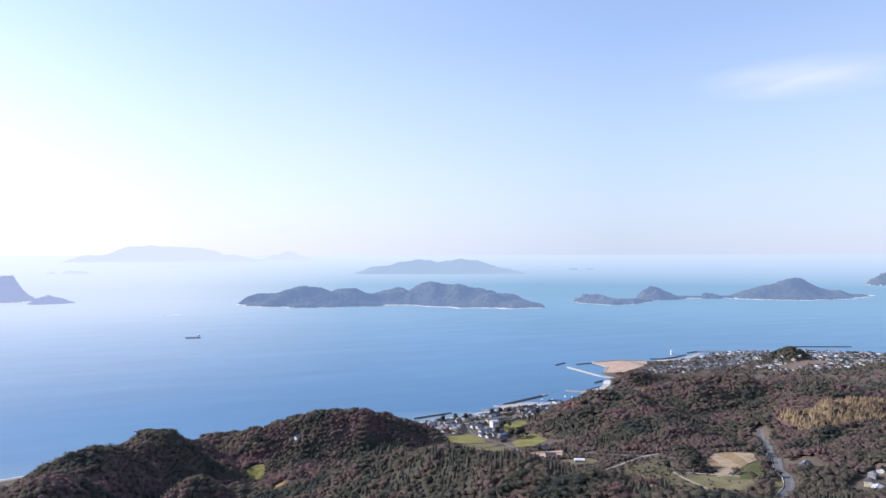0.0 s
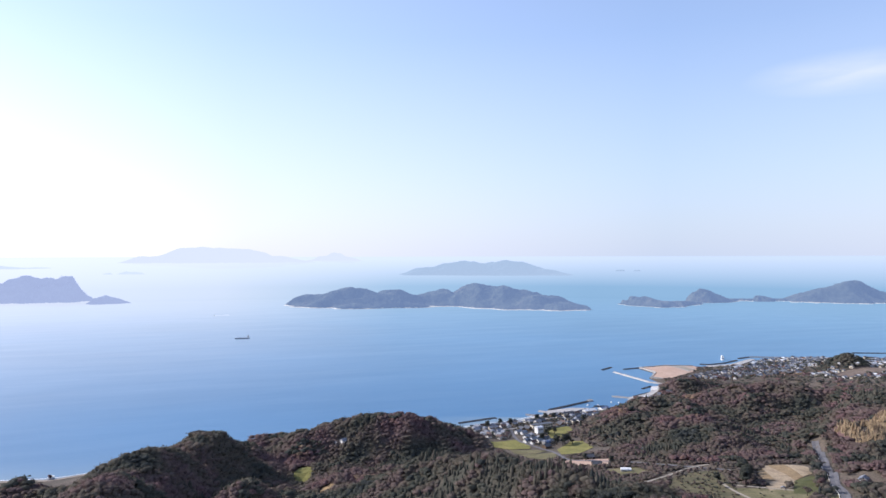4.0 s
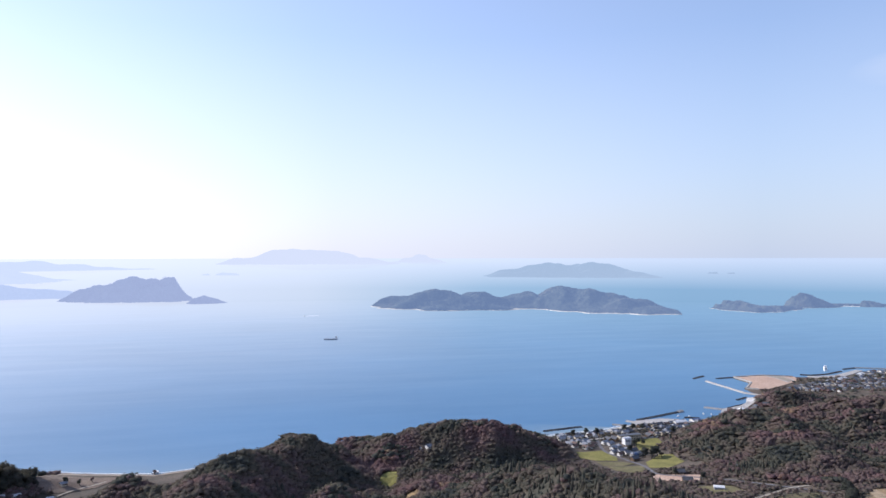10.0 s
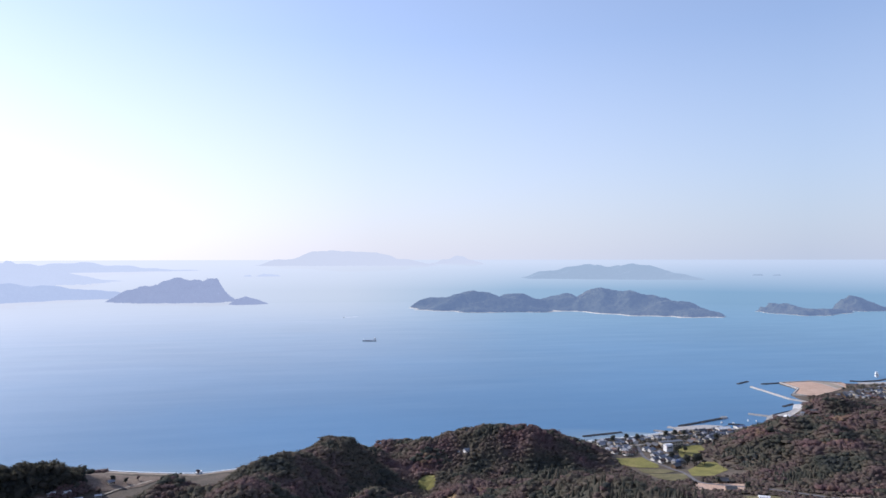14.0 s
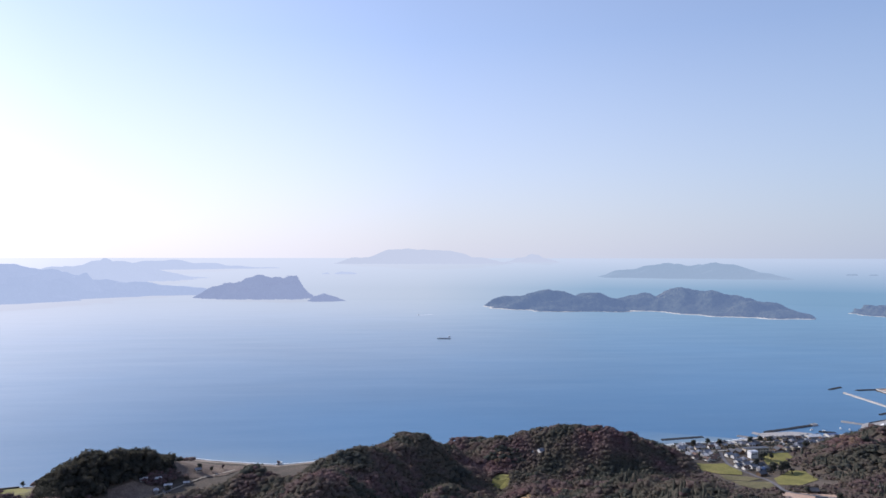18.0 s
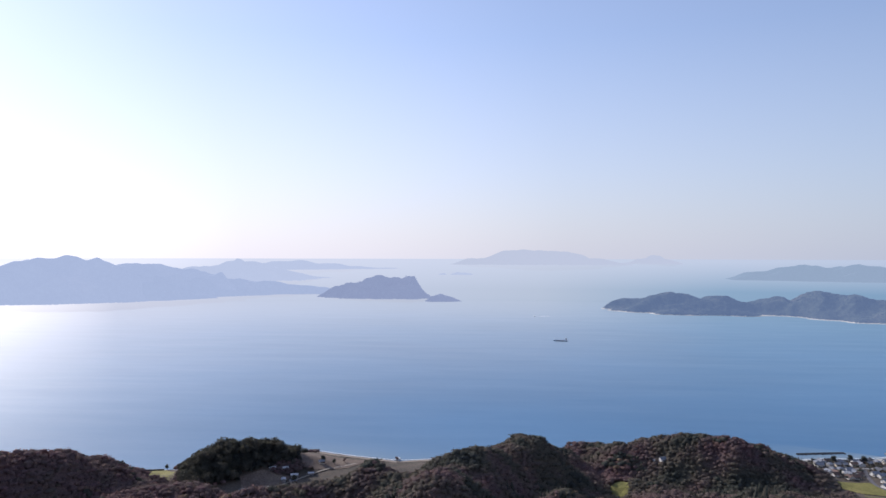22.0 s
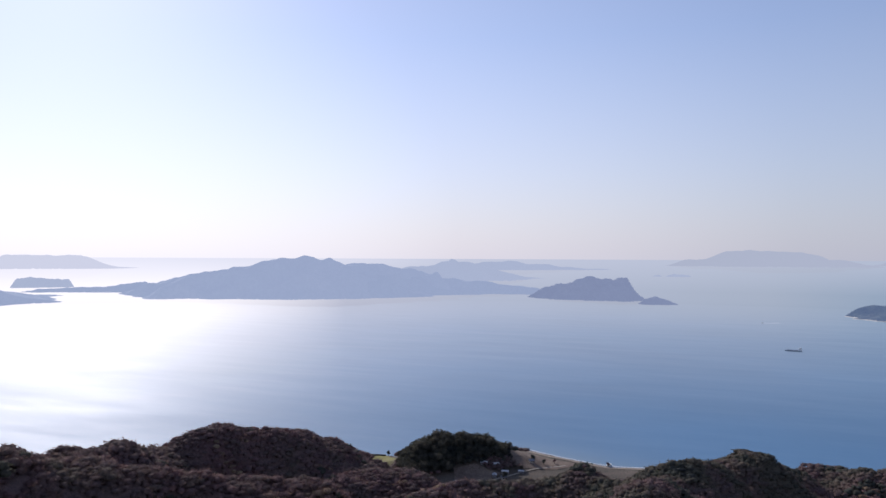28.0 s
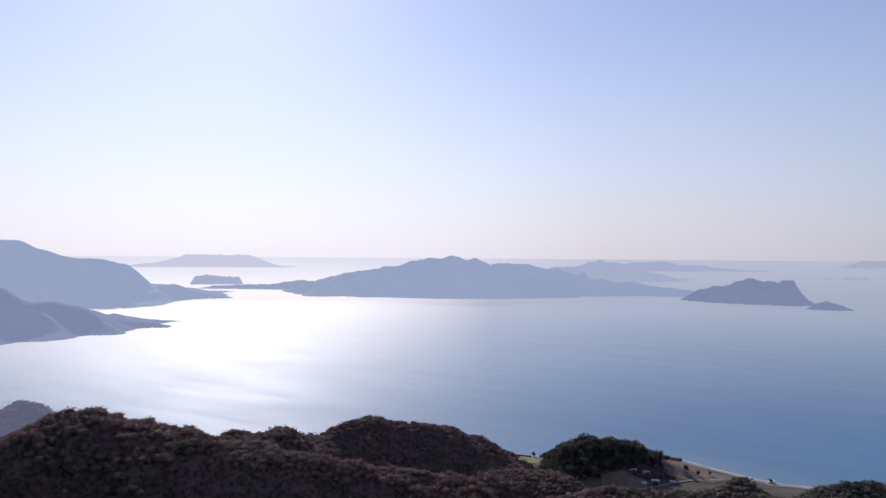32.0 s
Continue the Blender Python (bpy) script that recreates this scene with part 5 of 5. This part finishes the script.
for x, y, a, k, label in ((-276, 804, 20, 5, "farmhouse with a bright roof beside the dark grove"), (-263, 809, 25, 5, "white-roofed farmhouse at the foot of the dark grove"), (-258, 790, 110, 5, "metal-roofed shed beside the grove"),
                          (-249, 803, 15, 5, "low metal-roofed farm shed by the track"), (-246, 788, 35, 6, "small house beside the gravel track"), (-233, 817, 10, 5, "pale shed at the field edge"),
                          (-229, 849, 40, 6, "small cottage behind the beach"), (186, 850, 20, 0, "lone white house high on the wooded headland"), (176, 854, 110, 6, "small shed beside the lone house"),
                          (560, 446, 30, 0, "white house in the trees beside the road"), (540, 372, 20, 1, "cream house on the wooded slope"), (556, 380, 15, 3, "grey house on the wooded slope"),
                          (572, 384, 25, 4, "white house among trees on the slope"), (526, 356, 30, 5, "pale metal-roofed shed on the slope"), (428, 664, -20, 2, "dark-roofed farmhouse beside the bare yard"),
                          (445, 706, -15, 2, "dark-roofed sheds at the top of the bare yard"), (497, 474, 35, 6, "small white hut between two fields"), (518, 700, 0, 6, "house half hidden in the woods"),
                          (-1150, 560, 40, 0, "white house on the far shore"), (-1120, 562, 30, 4, "white house on the far shore"), (-1170, 570, 20, 6, "small house on the far shore")):
    put_house(k, x, y, a, "scattered houses", label, size={(-276, 804): 0.6, (-263, 809): 0.65, (-258, 790): 0.6, (-249, 803): 0.65, (-233, 817): 0.5, (186, 850): 0.8, (176, 854): 0.6, (497, 474): 0.5}.get((x, y), 0.84))

# the houses at the far end of the town, too small to pick apart
vs, fs, ms, mats = [], [], [], []
for k, m in FAR_HOUSES:
    for child in KINDS[k][0].children:
        me = child.data
        if me.materials[0] not in mats:
            mats.append(me.materials[0])
        base = len(vs)
        vs += [m @ v.co for v in me.vertices]
        fs += [[i + base for i in p.vertices] for p in me.polygons]
        ms += [mats.index(me.materials[0])] * len(me.polygons)
me = bpy.data.meshes.new("town_houses")
me.from_pydata(vs, [], fs)
for mat in mats:
    me.materials.append(mat)
me.polygons.foreach_set("material_index", ms)
tagged(new("town_houses", me), "far white and grey houses with tiled roofs at the end of the town", "houses", kind="stuff")

# garden trees and hedges between the houses
gx, gy = rng.uniform(380, 700, 1500), rng.uniform(800, 990, 1500)
k = np.zeros(1500, bool)
for quarter in ([(384, 940), (386, 872), (400, 858), (428, 858), (450, 880), (474, 905), (470, 947)], [(478, 952), (480, 905), (545, 900), (600, 930), (660, 948), (690, 985), (640, 968), (560, 968)],
                [(436, 862), (462, 858), (470, 828), (446, 796), (438, 815), (428, 835)]):
    k |= inside(gx, gy, quarter)
for line, width in ROADS:
    k &= ~near_line(gx, gy, line, width / 2 + 1.5)
for q in OPEN[:5]:
    k &= ~inside(gx, gy, q)
gx, gy = gx[k], gy[k]
m = len(gx)
tagged(woods("garden_trees", "small", gx, gy, land_height(gx, gy)[0] - 0.2, rng.uniform(1.2, 2.8, m), rng.uniform(2.0, 5.5, m), rng.uniform(0.0, 0.4, m), WOOD), "dark garden trees and hedges between village houses", "trees")

# the white school hall
hall = new("hall")
hall.matrix_world = pose(470, 876, ground_z(470, 876) + 0.2, 0, 0, 8) @ Matrix.Diagonal((0.55, 0.6, 0.9, 1))
tagged(hall, "tall white hall with a shallow curved roof", "hall")
bm = bmesh.new()
box(bm, -9, 9, -6.5, 6.5, -1, 8.5)
part("wall", bm, WHITE, hall)
bm = bmesh.new()
prism(bm, [(7.2 * math.cos(a), 8.4 + 2.3 * math.sin(a)) for a in np.linspace(0, math.pi, 9)], -9.5, 9.5)
part("roof", bm, ROOFS[3], hall)
for x in (-7, -3.5, 0, 3.5):
    bm = bmesh.new()
    box(bm, x, x + 2.2, -6.58, -6.42, 4.5, 7)
    pane = part("window", bm, GLASS, hall)
    bm = bmesh.new()
    for a, e, lo, hi in ((x - 0.15, x, 4.4, 7.1), (x + 2.2, x + 2.35, 4.4, 7.1), (x, x + 2.2, 7.0, 7.12), (x, x + 2.2, 4.38, 4.5), (x + 1.04, x + 1.16, 4.5, 7.0)):
        box(bm, a, e, -6.66, -6.44, lo, hi)
    part("frame", bm, WHITE, pane, "white window frame")
wing = new("school_wing")
wing.matrix_world = pose(486, 898, ground_z(486, 898), 0, 0, 5)
tagged(wing, "long pale two-storey building beside the paddy", "building")
bm = bmesh.new()
box(bm, -17, 17, -4, 4, -1, 6.5)
part("wall", bm, WALLS[1], wing)
bm = bmesh.new()
box(bm, -17.6, 17.6, -4.6, 4.6, 6.5, 7.0)
part("roof", bm, ROOFS[1], wing)
for z in (1.0, 4.0):
    for x in range(-15, 15, 4):
        bm = bmesh.new()
        box(bm, x, x + 2.8, -4.08, -3.95, z, z + 1.5)
        part("window", bm, GLASS, wing)

# the blue domed storehouse
store = new("storehouse")
store.matrix_world = pose(452, 820, ground_z(452, 820), 0, 0, 30) @ Matrix.Diagonal((0.75, 0.75, 0.8, 1))
tagged(store, "round storehouse with a blue painted roof", "storehouse")
bm = bmesh.new()
bmesh.ops.create_cone(bm, cap_ends=True, segments=20, radius1=6.2, radius2=6.2, depth=5, matrix=Matrix.Translation((0, 0, 1)))
part("wall", bm, WALLS[0], store)
bm = bmesh.new()
bmesh.ops.create_uvsphere(bm, u_segments=20, v_segments=10, radius=6.9, matrix=Matrix.Translation((0, 0, 3.4)) @ Matrix.Diagonal((1, 1, 0.55, 1)))
part("roof", bm, BLUE, store, smooth=True)

# the barn with a white vaulted roof
barn = new("barn")
barn.matrix_world = pose(436, 621, ground_z(436, 621) + 0.2, 0, 0, -25) @ Matrix.Diagonal((0.62, 0.62, 0.7, 1))
tagged(barn, "barn with a white vaulted roof in a grassy yard", "barn")
bm = bmesh.new()
box(bm, -8, 8, -4.5, 4.5, -1.5, 3)
part("wall", bm, WALLS[2], barn)
bm = bmesh.new()
prism(bm, [(5 * math.cos(a), 2.9 + 2.6 * math.sin(a)) for a in np.linspace(0, math.pi, 11)], -8.5, 8.5)
part("roof", bm, WHITE, barn)
bm = bmesh.new()
box(bm, 8.0, 8.1, -2, 2, -1, 2.8)
part("door", bm, WALLS[3], barn)

# long sheds on the quay
for x, y, a, w, mat, label in ((606, 962, 8, 22, ROOFS[3], "long quay shed with a pale metal roof"), (636, 966, 10, 16, BLUE, "quay shed with a blue metal roof"),
                               (662, 975, 20, 14, ROOFS[3], "quay shed with a pale metal roof"), (742, 1000, 42, 26, WHITE, "long white warehouse at the harbour"),
                               (1150, 1225, 20, 30, ROOFS[3], "long pale harbour shed in the town"), (1235, 1262, 30, 26, WHITE, "white harbour warehouse in the town")):
    shed = new("shed")
    shed.matrix_world = pose(x, y, ground_z(x, y) + 0.2, 0, 0, a)
    tagged(shed, label, "shed", "quay sheds")
    bm = bmesh.new()
    prism(bm, [(-5, -1), (5, -1), (5, 4), (0, 5.6), (-5, 4)], -w / 2, w / 2)
    part("wall", bm, WALLS[0], shed)
    bm = bmesh.new()
    prism(bm, [(-5.6, 3.9), (-5.6, 4.15), (0, 6.0), (5.6, 4.15), (5.6, 3.9), (0, 5.7)], -w / 2 - 0.5, w / 2 + 0.5)
    part("roof", bm, mat, shed)
    bm = bmesh.new()
    box(bm, -2, 2, -5.08, -4.95, 0, 3.2)
    part("door", bm, WALLS[2], shed)


# ---- single trees ----
def tree_model(kind, tint, seed):
    root = new("tree")
    bm = bmesh.new()
    bmesh.ops.create_cone(bm, cap_ends=True, segments=8, radius1=0.45, radius2=0.18, depth=5.0, matrix=Matrix.Translation((0, 0, 2.0)))
    for k in range(3):
        bmesh.ops.create_cone(bm, cap_ends=True, segments=6, radius1=0.16, radius2=0.06, depth=3.0,
                              matrix=Matrix.Translation((0, 0, 3.8)) @ Matrix.Rotation(k * 2.1 + seed, 4, "Z") @ Matrix.Rotation(0.7, 4, "X") @ Matrix.Translation((0, 0, 1.4)))
    part("trunk", bm, BARK, root)
    rng = np.random.RandomState(seed)
    n = 1 if kind == "conifer" else 9
    a = rng.uniform(0, 6.28, n)
    r = rng.uniform(0.5, 2.0, n) * (n > 1)
    h = rng.uniform(4.5, 6.5, n) if n > 1 else np.array([9.0])
    z = rng.uniform(1.2, 4.0, n) if n > 1 else np.array([0.8])
    crown = woods("crown", "plain" if n > 1 else "conifer", r * np.cos(a), r * np.sin(a), z, np.full(n, 2.1 if n > 1 else 2.3) * rng.uniform(0.8, 1.25, n), h * 0.85, np.full(n, tint), WOOD, root)
    del crown["kind"]
    return root


TREES = [(tree_model("broad", 0.12, 1), "dark evergreen broadleaf tree"), (tree_model("broad", 0.38, 2), "olive green broadleaf tree"), (tree_model("conifer", 0.08, 3), "dark slender conifer tree"),
         (tree_model("broad", 0.66, 4), "russet autumn broadleaf tree")]
USED = set()


def put_tree(k, x, y, size, where):
    m = pose(x, y, ground_z(x, y) - 0.2, 0, 0, (x * 37 + y * 11) % 360) @ Matrix.Diagonal((size, size, size, 1))
    if k not in USED:
        USED.add(k)
        ob = TREES[k][0]
        ob.matrix_basis = m
    else:
        ob = copy_thing(TREES[k][0], m)
        ob.matrix_basis = m
    return tagged(ob, TREES[k][1] + " " + where, "tree", "single trees")


for k, x, y, size, where in (
        (0, -171, 866, 0.9, "on the beach edge"), (0, -176, 863, 0.8, "on the beach edge"), (0, -166, 868, 0.7, "on the beach edge"), (3, -141, 893, 0.7, "above the beach"), (0, -228, 853, 1.0, "behind the beach"), (1, -234, 822, 1.0, "beside a cottage"),
        (3, -205, 872, 0.7, "at the field edge"), (0, -215, 858, 0.8, "at the field edge"), (1, -248, 806, 0.9, "beside the farm sheds"), (0, -245, 787, 1.1, "beside the farm sheds"),
        (0, 452, 834, 1.3, "beside the storehouse"), (0, 462, 812, 1.5, "beside the storehouse"), (0, 474, 812, 1.6, "beside the storehouse"), (1, 468, 822, 1.4, "beside the storehouse"), (0, 468, 806, 1.5, "beside the storehouse"), (0, 481, 815, 1.5, "beside the storehouse"),
        (0, 480, 866, 1.2, "before the white hall"), (0, 474, 862, 1.1, "before the white hall"), (0, 488, 864, 1.0, "before the white hall"), (1, 482, 806, 1.0, "at the paddy's edge"),
        (2, 400, 880, 1.0, "among the village houses"), (0, 415, 930, 1.2, "behind the beach"), (0, 500, 938, 1.3, "behind the beach"), (0, 515, 942, 1.3, "behind the beach"), (0, 530, 940, 1.2, "behind the beach"),
        (0, 438, 938, 1.2, "behind the beach"), (0, 455, 936, 1.1, "behind the beach"), (1, 545, 928, 1.1, "among the village houses"), (0, 560, 905, 1.3, "at the wood's edge"), (2, 540, 880, 1.2, "at the paddy's edge"),
        (0, 500, 520, 1.4, "beside the tilled field"), (0, 508, 530, 1.3, "beside the tilled field"), (1, 488, 440, 1.1, "beside the meadow"), (0, 470, 525, 1.2, "beside the track"), (1, 458, 508, 0.9, "beside the track"), (0, 490, 510, 1.8, "beside the tilled field"), (0, 483, 503, 1.7, "beside the tilled field"), (0, 497, 516, 1.9, "beside the tilled field"), (0, 514, 540, 1.8, "beside the tilled field"), (0, 524, 550, 1.6, "beside the tilled field"),
        (3, 520, 455, 1.0, "beside the road"), (0, 528, 462, 1.1, "beside the road"), (0, 436, 700, 1.0, "beside the bare yard"), (0, 446, 662, 1.1, "beside the farmhouse"), (1, 405, 696, 1.0, "beside the lane"),
        (0, -392, 812, 0.9, "by the paddy"), (0, -418, 828, 0.8, "by the paddy on the shore"), (1, 492, 780, 0.9, "at the paddy's edge"), (0, -1130, 520, 1.6, "on the far shore"), (0, -1150, 535, 1.4, "on the far shore")):
    put_tree(k, x, y, size, where)


# ---- vessels ----
def hull(bm, length, beam, depth, sheer=0.25):
    """A hull along x, bow at +x."""
    rows = []
    for u, w in ((-0.5, 0.8), (-0.46, 0.92), (-0.2, 1.0), (0.2, 1.0), (0.38, 0.78), (0.46, 0.42), (0.5, 0.06)):
        b = beam / 2 * w
        up = depth * (1 + sheer * max(0, u * 2) ** 3)
        rows.append([bm.verts.new((u * length, y, z)) for y, z in ((-b, up), (-b * 0.92, 0.2), (-b * 0.6, -1.5), (b * 0.6, -1.5), (b * 0.92, 0.2), (b, up))])
    for a, b in zip(rows, rows[1:]):
        for k in range(6):
            j = (k + 1) % 6
            bm.faces.new((a[k], a[j], b[j], b[k]))
    bm.faces.new(rows[0])
    bm.faces.new(rows[-1][::-1])
    bmesh.ops.recalc_face_normals(bm, faces=bm.faces[:])


HULL = plain("grey_blue_hull", (0.28, 0.34, 0.40), 0.5, 0.3, 0.2)
DECK = plain("grey_hatches", (0.26, 0.28, 0.31), 0.8, 0.3, 0.3)
ship = new("cargo_ship")
ship.matrix_world = pose(168, 2227, 0, 0, 0, 172) @ Matrix.Diagonal((0.82, 0.9, 0.9, 1))
tagged(ship, "small grey-blue coaster with a white bridge at its stern", "ship")
bm = bmesh.new()
hull(bm, 54, 10, 4.0)
part("hull", bm, HULL, ship)
for x in (-10, 3, 15):
    bm = bmesh.new()
    box(bm, x - 5.3, x + 5.3, -3.6, 3.6, 3.9, 5.2)
    part("hatch_cover", bm, DECK, ship)
bm = bmesh.new()
box(bm, -26, -17, -4.2, 4.2, 3.8, 9)
box(bm, -25, -17.5, -3.6, 3.6, 9, 11.8)
bridge = part("bridge", bm, WHITE, ship)
bm = bmesh.new()
box(bm, -25.05, -17.44, -3.66, 3.66, 10.2, 11.1)
part("window_band", bm, GLASS, bridge, "dark band of bridge windows")
bm = bmesh.new()
box(bm, -25.5, -23.5, -1.0, 1.0, 8.9, 13)
part("funnel", bm, HULL, ship)
for x, h in ((-19.5, 15), (22, 11)):
    bm = bmesh.new()
    bmesh.ops.create_cone(bm, cap_ends=True, segments=8, radius1=0.3, radius2=0.15, depth=h - 4, matrix=Matrix.Translation((x, 0, h / 2 + 2)))
    part("mast", bm, WHITE, ship)

ferry = new("ferry")
ferry.matrix_world = pose(1226, 1352, 0, 0, 0, 60)
tagged(ferry, "boxy white ferry off the harbour breakwater", "ferry")
bm = bmesh.new()
hull(bm, 18, 6, 2.2)
part("hull", bm, WHITE, ferry)
bm = bmesh.new()
box(bm, -7.5, 5, -2.8, 2.8, 2.0, 7.5)
box(bm, -5, 3, -2.4, 2.4, 7.5, 11)
cabin = part("cabin", bm, WHITE, ferry)
bm = bmesh.new()
box(bm, -7.55, 5.05, -2.85, 2.85, 4.6, 5.6)
part("window_band", bm, GLASS, cabin, "dark band of cabin windows")


def motorboat(x, y, turn, size, label):
    boat = new("motorboat")
    boat.matrix_world = pose(x, y, 0, 0, 0, turn) @ Matrix.Diagonal((size, size, size, 1))
    tagged(boat, label, "boat", "small boats")
    bm = bmesh.new()
    hull(bm, 9, 2.8, 1.2)
    part("hull", bm, WHITE, boat)
    bm = bmesh.new()
    box(bm, -2, 1, -1, 1, 1.1, 2.9)
    part("cabin", bm, WHITE, boat)
    bm = bmesh.new()
    box(bm, 0.98, 1.04, -0.9, 0.9, 1.9, 2.6)
    part("windscreen", bm, GLASS, boat)
    return boat


boat = motorboat(122, 3140, 190, 1.1, "white motorboat running before its wake")
boat.matrix_world = Matrix.Translation((0, 0, 1.2)) @ boat.matrix_world
bm = bmesh.new()
rows = []
for k in range(12):
    u = k / 11
    w = 1.6 + 5.0 * u
    rows.append((bm.verts.new((u * 62, -w - 1.2 * math.sin(k * 2.1), 0.12)), bm.verts.new((u * 62, w + 1.2 * math.sin(k * 1.7), 0.12))))
for a, b in zip(rows, rows[1:]):
    bm.faces.new((a[0], b[0], b[1], a[1]))
wake = part("wake", bm, FOAM)
wake.matrix_world = pose(128, 3142, 1.4, 0, 0, 25)
tagged(wake, "thin white wake behind a motorboat", "wake")
for x, y, a in ((640, 1020, 30), (690, 1025, 70), (700, 1018, 60), (1230, 1300, 20), (1260, 1310, 40), (1215, 1290, 10), (655, 1012, 20)):
    motorboat(x, y, a, 0.75, "white fishing boat moored in the harbour")
boat = motorboat(-141, 897, 60, 1.2, "grey-white boat drawn up on the beach")
boat.matrix_world = Matrix.Translation((0, 0, ground_z(-141, 897) + 1.7)) @ boat.matrix_world


# white buildings on the shore of the hazy peninsula, far across the bay
for x, y, wide, label in ((-3912, 4257, 60, "long white building on the far shore"), (-2780, 4330, 30, "white building on the far shore"), (-2735, 4310, 22, "small white building on the far shore")):
    site = drawn_in([(x, y, 6.0)])[0]
    k = math.hypot(site[0], site[1]) / math.hypot(x, y)
    place = new("shore_building")
    place.matrix_world = pose(*site, 0, 0, 35) @ Matrix.Diagonal((k, k, k, 1))
    tagged(place, label, "building", "far shore buildings")
    bm = bmesh.new()
    box(bm, -wide / 2, wide / 2, -8, 8, -8, 9)
    part("wall", bm, WHITE, place)
    bm = bmesh.new()
    prism(bm, [(-9, 9), (9, 9), (0, 12)], -wide / 2 - 0.5, wide / 2 + 0.5)
    part("roof", bm, ROOFS[3], place)
